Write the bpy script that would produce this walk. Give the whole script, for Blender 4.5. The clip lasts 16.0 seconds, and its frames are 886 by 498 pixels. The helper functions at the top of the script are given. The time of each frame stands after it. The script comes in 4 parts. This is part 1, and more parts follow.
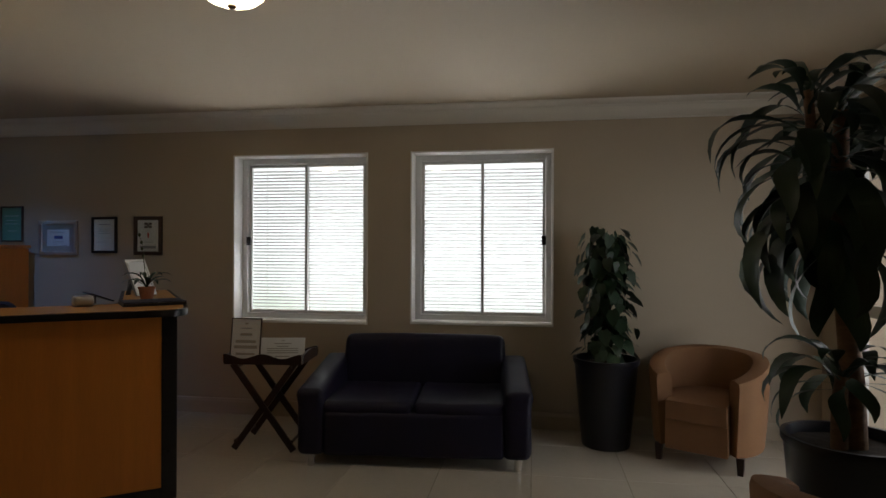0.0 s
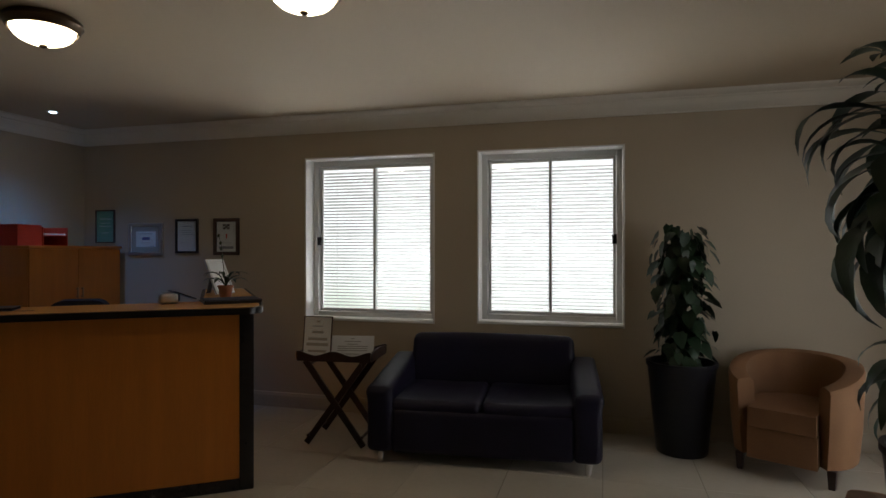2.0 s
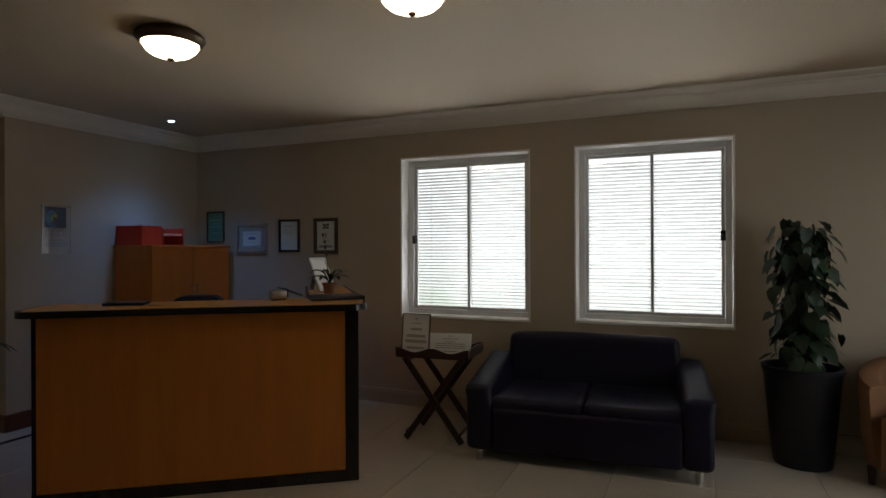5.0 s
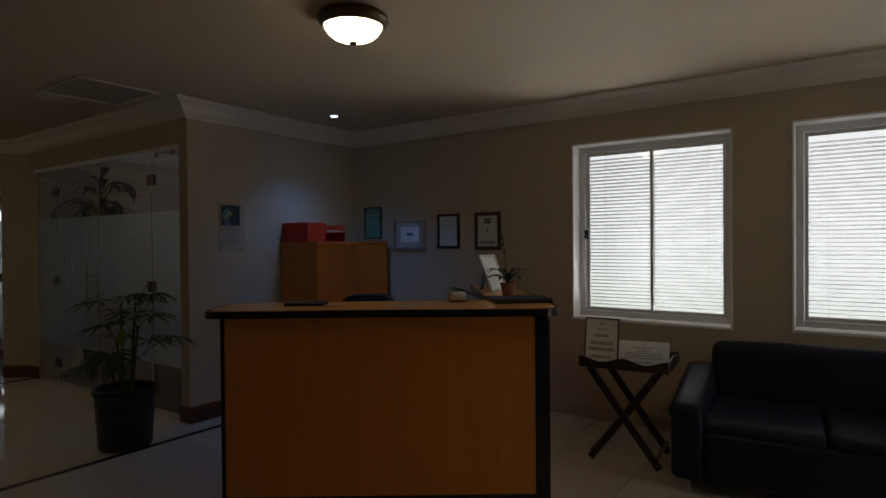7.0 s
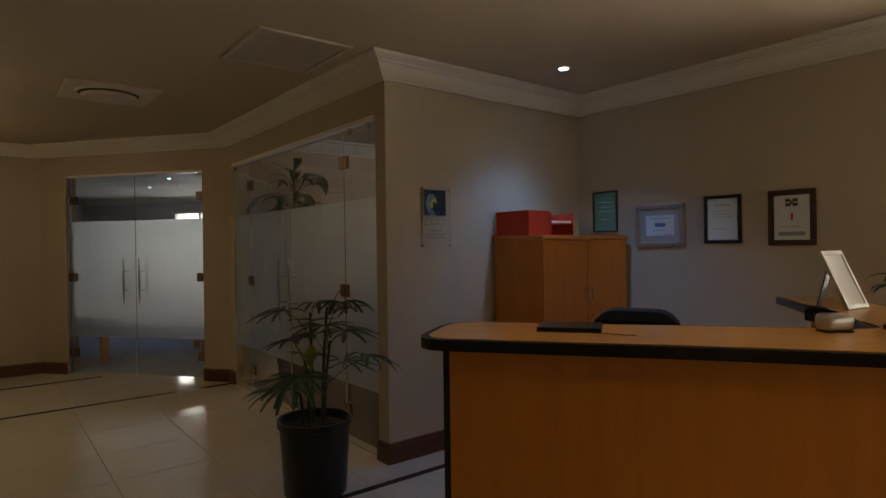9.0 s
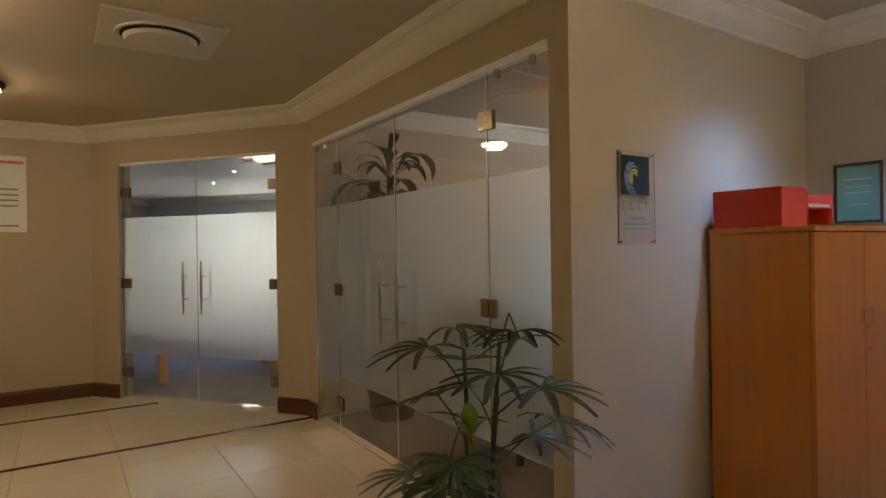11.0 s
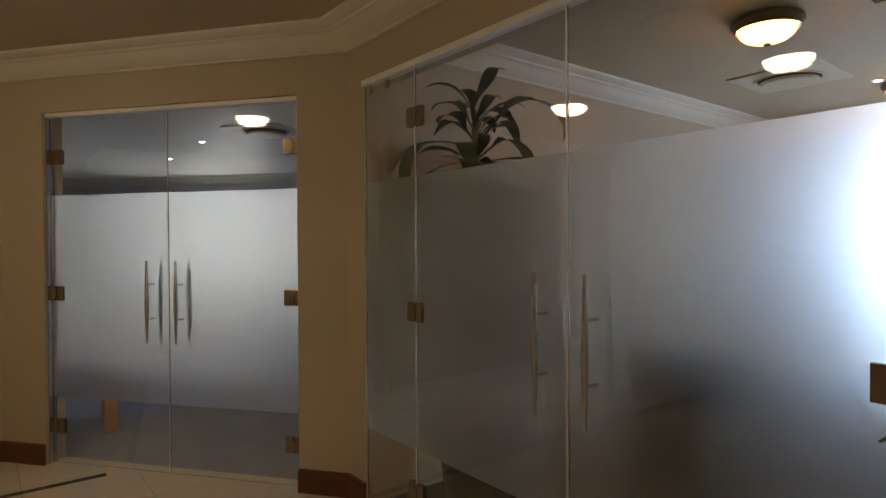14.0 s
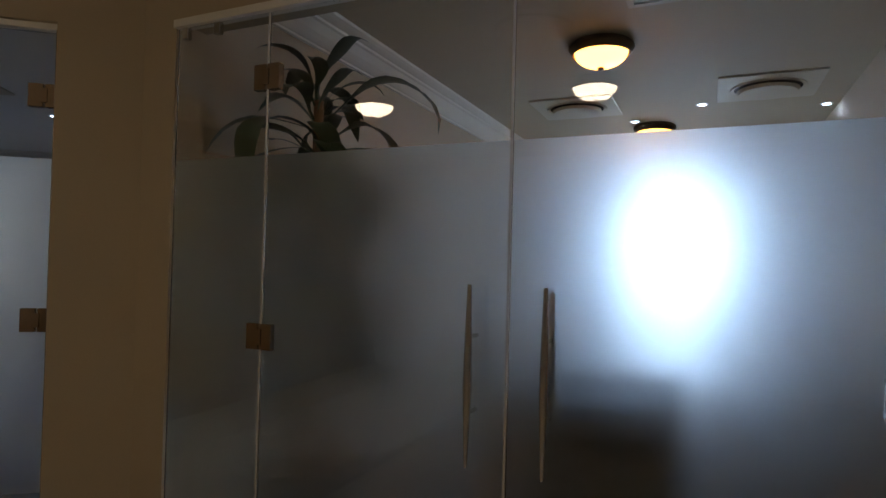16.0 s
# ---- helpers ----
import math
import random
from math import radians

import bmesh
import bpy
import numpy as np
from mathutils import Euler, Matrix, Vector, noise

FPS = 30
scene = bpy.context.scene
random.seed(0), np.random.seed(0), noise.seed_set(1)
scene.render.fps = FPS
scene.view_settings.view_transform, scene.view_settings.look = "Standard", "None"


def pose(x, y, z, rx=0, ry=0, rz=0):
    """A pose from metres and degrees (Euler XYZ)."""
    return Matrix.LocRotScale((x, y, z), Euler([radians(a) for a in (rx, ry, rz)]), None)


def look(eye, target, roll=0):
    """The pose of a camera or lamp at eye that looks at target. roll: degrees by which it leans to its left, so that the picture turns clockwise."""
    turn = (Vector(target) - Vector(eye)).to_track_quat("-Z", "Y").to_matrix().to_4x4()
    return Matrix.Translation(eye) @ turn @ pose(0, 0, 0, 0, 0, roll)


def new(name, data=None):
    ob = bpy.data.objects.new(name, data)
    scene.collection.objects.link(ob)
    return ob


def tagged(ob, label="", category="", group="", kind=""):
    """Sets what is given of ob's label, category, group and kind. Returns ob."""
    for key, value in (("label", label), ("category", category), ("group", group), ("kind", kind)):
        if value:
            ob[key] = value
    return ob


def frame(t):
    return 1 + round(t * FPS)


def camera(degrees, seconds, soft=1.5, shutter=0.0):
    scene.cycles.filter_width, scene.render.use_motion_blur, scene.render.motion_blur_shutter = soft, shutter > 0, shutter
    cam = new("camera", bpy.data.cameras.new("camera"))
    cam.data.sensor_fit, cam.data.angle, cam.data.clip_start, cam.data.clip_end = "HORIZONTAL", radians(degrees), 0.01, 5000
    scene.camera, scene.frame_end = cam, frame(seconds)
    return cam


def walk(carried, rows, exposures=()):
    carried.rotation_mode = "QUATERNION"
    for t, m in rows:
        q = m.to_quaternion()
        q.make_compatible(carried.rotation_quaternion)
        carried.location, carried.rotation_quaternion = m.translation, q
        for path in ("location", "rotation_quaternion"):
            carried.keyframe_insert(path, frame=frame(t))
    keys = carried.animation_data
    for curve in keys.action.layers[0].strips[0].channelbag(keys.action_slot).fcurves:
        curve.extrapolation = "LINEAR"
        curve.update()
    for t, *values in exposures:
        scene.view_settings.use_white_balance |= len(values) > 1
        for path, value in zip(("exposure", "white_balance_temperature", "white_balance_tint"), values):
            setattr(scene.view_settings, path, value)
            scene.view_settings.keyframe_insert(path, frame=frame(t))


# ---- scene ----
cam = camera(74.0, 16.0)
PATH = [
    (0, (-0.094, 0.802, 1.404), (-0.402, 2.779, 1.408), 0.2),
    (0.5, (-0.08, 0.816, 1.395), (-0.451, 2.781, 1.402), 0.2),
    (1, (-0.095, 0.818, 1.39), (-0.522, 2.772, 1.398), 0.1),
    (1.5, (-0.101, 0.809, 1.394), (-0.577, 2.752, 1.4), 0.1),
    (2, (-0.108, 0.813, 1.403), (-0.633, 2.743, 1.405), -0.0),
    (2.5, (-0.127, 0.811, 1.391), (-0.692, 2.73, 1.396), -0.1),
    (3, (-0.149, 0.797, 1.394), (-0.749, 2.705, 1.396), -0.1),
    (5.5, (-0.286, 0.783, 1.399), (-1.124, 2.599, 1.394), -0.3),
    (6, (-0.441, 0.767, 1.406), (-1.335, 2.557, 1.394), -0.4),
    (6.5, (-0.633, 0.788, 1.43), (-1.615, 2.531, 1.407), -0.5),
    (7, (-0.75, 0.963, 1.419), (-1.899, 2.6, 1.398), -0.5),
    (7.5, (-1.067, 1.079, 1.458), (-2.355, 2.609, 1.424), -0.8),
    (8, (-1.266, 1.315, 1.45), (-2.713, 2.695, 1.417), -0.9),
    (8.5, (-1.609, 1.43, 1.395), (-3.111, 2.752, 1.375), -0.8),
    (9, (-1.939, 1.6, 1.379), (-3.51, 2.836, 1.367), -0.8),
    (9.5, (-2.338, 1.694, 1.38), (-3.947, 2.882, 1.364), -0.9),
    (10, (-2.706, 1.811, 1.376), (-4.35, 2.95, 1.359), -0.9),
    (10.2, (-2.842, 1.845, 1.355), (-4.505, 2.957, 1.353), -0.9),
    (12.3, (-4.252, 1.981, 1.377), (-5.941, 3.052, 1.363), -0.8),
    (12.5, (-4.388, 2.024, 1.403), (-6.079, 3.091, 1.378), -0.5),
    (13, (-4.678, 2.052, 1.399), (-6.352, 3.147, 1.371), -0.6),
    (13.5, (-4.968, 2.064, 1.393), (-6.613, 3.2, 1.371), -0.4),
    (14, (-5.242, 2.036, 1.391), (-6.813, 3.274, 1.368), -0.3),
    (14.5, (-5.485, 2.06, 1.355), (-6.956, 3.414, 1.345), 0.1),
    (15, (-5.719, 2.078, 1.353), (-7.041, 3.579, 1.362), 0.8),
    (15.5, (-5.911, 2.066, 1.358), (-7.015, 3.734, 1.38), 1.1),
    (16, (-6.045, 2.022, 1.357), (-6.873, 3.842, 1.388), 1.5),
]
STOPS = [(0, 0.1, 6350, 11), (3, 0.05, 6350, 11), (5.5, 0.0, 6350, 11), (7, -0.3, 6400, 11), (8, -0.15, 6800, 12), (8.5, 0.25, 7600, 13), (9, 0.8, 8100, 14), (10, 1.65, 8350, 14),
         (12.5, 2.4, 8700, 14), (13.5, 2.0, 8100, 15), (14.5, 1.5, 7400, 16), (16, 0.95, 6900, 15)]
walk(cam, [(t, look(eye, target, roll)) for t, eye, target, roll in PATH], STOPS)

# ---- light ----
world = bpy.data.worlds.new("world")
scene.world = world
world.use_nodes = True
_wn = world.node_tree.nodes
sky = _wn.new("ShaderNodeTexSky")
sky.sky_type = "NISHITA"
sky.sun_disc = False
sky.sun_elevation, sky.sun_rotation = radians(50), radians(150)
_wn["Background"].inputs["Strength"].default_value = 0.1
world.node_tree.links.new(sky.outputs[0], _wn["Background"].inputs["Color"])
sun = new("sun", bpy.data.lights.new("sun", "SUN"))
sun.data.energy, sun.data.angle, sun.data.color = 2.5, radians(0.5), (1.0, 0.95, 0.87)
sun.matrix_world = look((0, 0, 20), (4, 9, 0))

DAY = 1.16        # glow of the distance outside the windows
BULB = 8.0      # ceiling bowls


def area(name, m, sx, sy, watts, colour):
    ob = new(name, bpy.data.lights.new(name, "AREA"))
    ob.data.shape, ob.data.size, ob.data.size_y = "RECTANGLE", sx, sy
    ob.data.energy, ob.data.color = watts, colour
    ob.matrix_world = m
    return ob


# the sky's and the sunlit ground's light in the openings
area("window_light", look((-1.3, 7.1, 0.22), (-1.3, 5.5, 1.6)), 3.2, 0.7, 90, (0.97, 0.98, 1.0))
area("door_light", look((2.35, 4.0, 1.2), (0, 4.0, 0.9)), 1.2, 1.9, 8, (0.93, 0.97, 1.0))
area("meeting_window_light", look((-6.38, 8.42, 1.55), (-6.38, 3, 1.45)), 0.54, 1.1, 14, (0.44, 0.67, 1.0))

# ---- materials ----


def material(name, colour, rough=0.6, metal=0.0, var=0.12, scale=3.0, fine=60.0, bump=0.1, spec=0.5, stretch=(1, 1, 1), coat=0.0):
    m = bpy.data.materials.new(name)
    m.use_nodes = True
    nt = m.node_tree
    n, l = nt.nodes, nt.links
    b = n["Principled BSDF"]
    tc, mp = n.new("ShaderNodeTexCoord"), n.new("ShaderNodeMapping")
    mp.inputs["Scale"].default_value = stretch
    l.new(tc.outputs["Object"], mp.inputs["Vector"])
    big, small = n.new("ShaderNodeTexNoise"), n.new("ShaderNodeTexNoise")
    big.inputs["Scale"].default_value, small.inputs["Scale"].default_value = scale, fine
    big.inputs["Detail"].default_value, small.inputs["Detail"].default_value = 3, 4
    l.new(mp.outputs[0], big.inputs["Vector"])
    l.new(mp.outputs[0], small.inputs["Vector"])
    info = n.new("ShaderNodeObjectInfo")
    add = n.new("ShaderNodeMath")
    add.operation = "ADD"
    l.new(big.outputs["Fac"], add.inputs[0])
    half = n.new("ShaderNodeMath")
    half.operation = "MULTIPLY_ADD"
    half.inputs[1].default_value, half.inputs[2].default_value = 0.5, -0.25
    l.new(small.outputs["Fac"], half.inputs[0])
    l.new(half.outputs[0], add.inputs[1])
    rnd = n.new("ShaderNodeMath")
    rnd.operation = "MULTIPLY_ADD"
    rnd.inputs[1].default_value = 0.25
    l.new(info.outputs["Random"], rnd.inputs[0])
    l.new(add.outputs[0], rnd.inputs[2])
    ramp = n.new("ShaderNodeValToRGB")
    ramp.color_ramp.elements[0].position, ramp.color_ramp.elements[1].position = 0.3, 0.95
    ramp.color_ramp.elements[0].color = (*[c * (1 - var) for c in colour], 1)
    ramp.color_ramp.elements[1].color = (*[min(1, c * (1 + var)) for c in colour], 1)
    l.new(rnd.outputs[0], ramp.inputs[0])
    l.new(ramp.outputs[0], b.inputs["Base Color"])
    ro = n.new("ShaderNodeMath")
    ro.operation = "MULTIPLY_ADD"
    ro.inputs[1].default_value, ro.inputs[2].default_value = 0.2 * rough, 0.9 * rough
    l.new(big.outputs["Fac"], ro.inputs[0])
    l.new(ro.outputs[0], b.inputs["Roughness"])
    b.inputs["Metallic"].default_value = metal
    b.inputs["Specular IOR Level"].default_value = spec
    b.inputs["Coat Weight"].default_value = coat
    b.inputs["Coat Roughness"].default_value = 0.08
    if bump:
        bp = n.new("ShaderNodeBump")
        bp.inputs["Strength"].default_value, bp.inputs["Distance"].default_value = bump, 0.004
        l.new(small.outputs["Fac"], bp.inputs["Height"])
        l.new(bp.outputs[0], b.inputs["Normal"])
    return m


def glass(name, rough=0.0, tint=(1, 1, 1), ior=1.45):
    m = bpy.data.materials.new(name)
    m.use_nodes = True
    b = m.node_tree.nodes["Principled BSDF"]
    b.inputs["Base Color"].default_value = (*tint, 1)
    b.inputs["Roughness"].default_value = rough
    b.inputs["Transmission Weight"].default_value = 1.0
    b.inputs["IOR"].default_value = ior
    return m


def glow(name, colour, strength):
    m = bpy.data.materials.new(name)
    m.use_nodes = True
    b = m.node_tree.nodes["Principled BSDF"]
    b.inputs["Base Color"].default_value = (*colour, 1)
    b.inputs["Emission Color"].default_value = (*colour, 1)
    b.inputs["Emission Strength"].default_value = strength
    return m


def distance_glow(name, top, mid, low, strength, z0, z1):
    """Washed-out daylight: pale sky above, dim green and earth below."""
    m = bpy.data.materials.new(name)
    m.use_nodes = True
    n, l = m.node_tree.nodes, m.node_tree.links
    b = n["Principled BSDF"]
    tc, sep = n.new("ShaderNodeTexCoord"), n.new("ShaderNodeSeparateXYZ")
    noi = n.new("ShaderNodeTexNoise")
    noi.inputs["Scale"].default_value, noi.inputs["Detail"].default_value = 0.9, 8
    l.new(tc.outputs["Object"], sep.inputs[0])
    l.new(tc.outputs["Object"], noi.inputs["Vector"])
    mr = n.new("ShaderNodeMapRange")
    mr.inputs["From Min"].default_value, mr.inputs["From Max"].default_value = z0, z1
    l.new(sep.outputs["Z"], mr.inputs["Value"])
    mix = n.new("ShaderNodeMath")
    mix.operation = "MULTIPLY_ADD"
    mix.inputs[1].default_value = 0.5
    l.new(noi.outputs["Fac"], mix.inputs[0])
    sub = n.new("ShaderNodeMath")
    sub.operation = "SUBTRACT"
    sub.inputs[1].default_value = 0.25
    l.new(mr.outputs[0], sub.inputs[0])
    l.new(sub.outputs[0], mix.inputs[2])
    ramp = n.new("ShaderNodeValToRGB")
    e = ramp.color_ramp.elements
    e[0].position, e[0].color = 0.1, (*low, 1)
    e[1].position, e[1].color = 0.75, (*top, 1)
    k = e.new(0.4)
    k.color = (*mid, 1)
    l.new(mix.outputs[0], ramp.inputs[0])
    l.new(ramp.outputs[0], b.inputs["Emission Color"])
    b.inputs["Base Color"].default_value = (0, 0, 0, 1)
    b.inputs["Emission Strength"].default_value = strength
    return m


PLASTER = material("taupe_plaster", (0.47, 0.39, 0.285), 0.75, var=0.05, scale=1.2, fine=120, bump=0.12)
CEIL = material("ceiling_paint", (0.52, 0.43, 0.30), 0.8, var=0.04, scale=0.8, fine=90, bump=0.06)
CORNICE = material("cornice_paint", (0.74, 0.69, 0.59), 0.6, var=0.04, scale=2, fine=70, bump=0.05)
REVEAL = material("white_reveal_paint", (0.80, 0.78, 0.74), 0.6, var=0.04, scale=4, fine=90)
GREYWALL = material("grey_wall_paint", (0.60, 0.60, 0.62), 0.8, var=0.05, scale=1.2, fine=100)
TILE = material("cream_porcelain", (0.62, 0.55, 0.44), 0.08, var=0.06, scale=2.0, fine=25, bump=0.01, coat=0.3)
GROUT = material("grout", (0.30, 0.26, 0.20), 0.9, fine=200)
STRIP = material("dark_inlay", (0.035, 0.02, 0.014), 0.25, var=0.2, bump=0.02)
MAHOG = material("mahogany_skirting", (0.11, 0.035, 0.018), 0.3, var=0.25, scale=6, fine=50, stretch=(1, 1, 6), bump=0.05)
CARPET = material("grey_carpet", (0.24, 0.25, 0.28), 0.95, var=0.15, scale=5, fine=300, bump=0.5)
MAPLE = material("orange_maple_veneer", (0.60, 0.205, 0.03), 0.38, var=0.10, scale=2.5, fine=22, stretch=(6, 6, 0.5), bump=0.03)
COUNTERTOP = material("beech_laminate_top", (0.60, 0.31, 0.10), 0.24, var=0.05, scale=3, fine=24, stretch=(0.6, 6, 6), bump=0.02)
BLACKEDGE = material("black_lacquer", (0.014, 0.012, 0.013), 0.25, var=0.2, bump=0.02)
LEATHER = material("navy_leather", (0.010, 0.008, 0.022), 0.42, var=0.25, scale=4, fine=180, bump=0.35, spec=0.3)
SUEDE = material("tan_suede", (0.27, 0.135, 0.062), 0.9, var=0.14, scale=5, fine=140, bump=0.3)
DARKWOOD = material("dark_stained_wood", (0.035, 0.016, 0.012), 0.35, var=0.3, scale=6, fine=40, stretch=(4, 4, 0.8), bump=0.06)
POLISHED = material("polished_dark_wood", (0.05, 0.025, 0.018), 0.12, var=0.2, scale=4, fine=30, stretch=(0.6, 5, 5), bump=0.01, coat=0.5)
HINGE = material("hinge_steel", (0.36, 0.28, 0.21), 0.2, metal=1.0, var=0.1, bump=0.02)
OAK = material("oak_wood", (0.46, 0.23, 0.10), 0.45, var=0.15, scale=4, fine=30, stretch=(0.6, 5, 5))
CHROME = material("brushed_steel", (0.66, 0.65, 0.63), 0.22, metal=1.0, var=0.06, bump=0.02)
ALU = material("aluminium_frame", (0.68, 0.67, 0.65), 0.4, metal=0.25, var=0.06, bump=0.02)
BRONZE = material("bronze_ring", (0.10, 0.065, 0.035), 0.35, metal=0.7, var=0.15)
POT = material("charcoal_pot", (0.010, 0.010, 0.015), 0.3, var=0.15, bump=0.03, spec=0.35)
BUCKET = material("black_plastic", (0.012, 0.012, 0.012), 0.45, var=0.15, bump=0.03)
SOIL = material("soil", (0.04, 0.025, 0.015), 0.95, var=0.4, scale=20, fine=120, bump=0.8)
LEAF = material("dark_leaf", (0.016, 0.038, 0.015), 0.42, var=0.45, scale=4, fine=40, stretch=(1, 6, 1), bump=0.1)
LEAF2 = material("palm_leaf", (0.030, 0.062, 0.022), 0.40, var=0.4, scale=4, fine=40, stretch=(1, 6, 1), bump=0.1)
YOUNG = material("young_leaf", (0.20, 0.28, 0.03), 0.4, var=0.2)
BARK = material("cane_bark", (0.24, 0.13, 0.07), 0.8, var=0.3, scale=14, fine=60, bump=0.6, stretch=(1, 1, 3))
STEM = material("green_stem", (0.05, 0.06, 0.02), 0.6, var=0.3)
RED = material("red_plastic", (0.62, 0.045, 0.015), 0.4, var=0.08)
PAPER = material("white_paper", (0.72, 0.72, 0.70), 0.7, var=0.04)
GREYTEXT = material("grey_print", (0.25, 0.25, 0.27), 0.7)
BLUEPRINT = material("blue_print", (0.08, 0.12, 0.30), 0.6)
GREENPAPER = material("green_certificate", (0.13, 0.33, 0.24), 0.5, var=0.08)
SILVER = material("silver_frame", (0.52, 0.50, 0.46), 0.32, metal=0.8, var=0.08)
MATBOARD = material("grey_mount", (0.36, 0.34, 0.30), 0.7)
BLACKFRAME = material("black_frame", (0.018, 0.013, 0.012), 0.35, var=0.2)
BROWNFRAME = material("brown_frame", (0.06, 0.03, 0.02), 0.4, var=0.2)
NAVYCLOTH = material("navy_fabric", (0.02, 0.022, 0.04), 0.9, var=0.2, fine=200, bump=0.4)
TERRACOTTA = material("terracotta", (0.35, 0.13, 0.06), 0.75, var=0.15)
SLAT = material("blind_slat", (0.44, 0.43, 0.40), 0.45, var=0.03)
VENT = material("vent_enamel", (0.60, 0.53, 0.41), 0.5, var=0.04)
VENTMID = material("grille_backing", (0.54, 0.46, 0.33), 0.8)
VENTDARK = material("vent_shadow", (0.05, 0.045, 0.04), 0.8)
BRICK = material("brick_paving", (0.30, 0.17, 0.12), 0.85, var=0.3, scale=8, fine=40, bump=0.4)
CLEAR = glass("clear_glass", 0.0, (0.96, 0.98, 0.97))
FROST = glass("frosted_film", 0.44, (0.80, 0.88, 0.94), 1.35)
FROST2 = glass("frosted_door_film", 0.62, (0.86, 0.90, 0.94), 1.35)
ACRYLIC = glass("clear_acrylic", 0.02, (0.98, 0.98, 0.98))
BULBGLASS = glow("lit_opal_glass", (1.0, 0.83, 0.56), BULB)
BULBWARM = glow("lit_amber_glass", (1.0, 0.45, 0.09), 4.6)
BULBHALL = glow("lit_hall_glass", (1.0, 0.85, 0.60), BULB * 1.35)
SPOTGLOW = glow("lit_spot", (0.42, 0.66, 1.0), 45.0)
OUTSIDE = distance_glow("washed_out_garden", (1.0, 1.0, 1.0), (0.93, 0.96, 0.90), (0.60, 0.70, 0.52), DAY, -1.0, 2.6)
OUTSIDE2 = distance_glow("washed_out_yard", (0.95, 0.98, 1.0), (0.85, 0.92, 1.0), (0.6, 0.66, 0.72), 0.8, -1.0, 2.0)

# ---- building helpers ----


def bx(bm, x0, x1, y0, y1, z0, z1, m=None):
    r = bmesh.ops.create_cube(bm, size=1)
    t = Matrix.Translation(((x0 + x1) / 2, (y0 + y1) / 2, (z0 + z1) / 2)) @ Matrix.Diagonal((abs(x1 - x0), abs(y1 - y0), abs(z1 - z0), 1))
    bmesh.ops.transform(bm, matrix=(m @ t) if m else t, verts=r["verts"])
    return r["verts"]


def lathe(bm, profile, seg=28, m=None):
    """Turns (r, z) pairs round the z axis."""
    rings = []
    for r, z in profile:
        if r < 1e-5:
            rings.append([bm.verts.new((0, 0, z))])
        else:
            rings.append([bm.verts.new((r * math.cos(2 * math.pi * i / seg), r * math.sin(2 * math.pi * i / seg), z)) for i in range(seg)])
    for a, b in zip(rings, rings[1:]):
        for i in range(seg):
            j = (i + 1) % seg
            vs = [a[i % len(a)], a[j % len(a)], b[j % len(b)], b[i % len(b)]]
            vs = list(dict.fromkeys(vs))
            if len(vs) > 2:
                bm.faces.new(vs)
    if m:
        bmesh.ops.transform(bm, matrix=m, verts=[v for r in rings for v in r])
    return rings


def tube(bm, pts, radii, seg=8):
    """A round tube through points, capped."""
    pts = [Vector(p) for p in pts]
    rings = []
    for i, p in enumerate(pts):
        d = (pts[min(i + 1, len(pts) - 1)] - pts[max(i - 1, 0)]).normalized()
        a = d.orthogonal().normalized() if abs(d.z) < 0.95 else Vector((1, 0, 0)).cross(d).normalized()
        if abs(d.z) >= 0.95:
            a = (Vector((1, 0, 0)) - d * d.x).normalized()
        b = d.cross(a)
        r = radii[i] if isinstance(radii, (list, tuple)) else radii
        rings.append([bm.verts.new(p + r * (math.cos(2 * math.pi * k / seg) * a + math.sin(2 * math.pi * k / seg) * b)) for k in range(seg)])
    for a, b in zip(rings, rings[1:]):
        for i in range(seg):
            bm.faces.new((a[i], a[(i + 1) % seg], b[(i + 1) % seg], b[i]))
    bm.faces.new(rings[0][::-1])
    bm.faces.new(rings[-1])


def slab(bm, outline, z0, z1):
    """A flat prism over an outline of (x, y)."""
    lo = [bm.verts.new((x, y, z0)) for x, y in outline]
    hi = [bm.verts.new((x, y, z1)) for x, y in outline]
    bm.faces.new(lo[::-1])
    bm.faces.new(hi)
    k = len(outline)
    for i in range(k):
        bm.faces.new((lo[i], lo[(i + 1) % k], hi[(i + 1) % k], hi[i]))


def data(name, bm, mat, bevel=0.0, smooth=False, segs=2):
    if bevel:
        bmesh.ops.bevel(bm, geom=[e for e in bm.edges if len(e.link_faces) == 2 and e.calc_face_angle(0) > 0.6], offset=bevel, segments=segs, profile=0.5, affect="EDGES", clamp_overlap=True)
    bmesh.ops.recalc_face_normals(bm, faces=bm.faces)
    me = bpy.data.meshes.new(name)
    if smooth:
        for f in bm.faces:
            f.smooth = True
        for e in bm.edges:
            if len(e.link_faces) == 2 and e.calc_face_angle(0) > 0.7:
                e.smooth = False
    bm.to_mesh(me)
    bm.free()
    me.materials.append(mat)
    return me


def part(name, bm, mat, parent=None, label="", bevel=0.0, smooth=False, m=None, segs=2):
    me = bm if isinstance(bm, bpy.types.Mesh) else data(name, bm, mat, bevel, smooth, segs)
    ob = new(name, me)
    if parent:
        ob.parent = parent
    if m:
        ob.matrix_basis = m
    if label:
        tagged(ob, label)
    return ob


def box(x0, x1, y0, y1, z0, z1):
    bm = bmesh.new()
    bx(bm, x0, x1, y0, y1, z0, z1)
    return bm


def boxes(*rows):
    bm = bmesh.new()
    for r in rows:
        bx(bm, *r)
    return bm


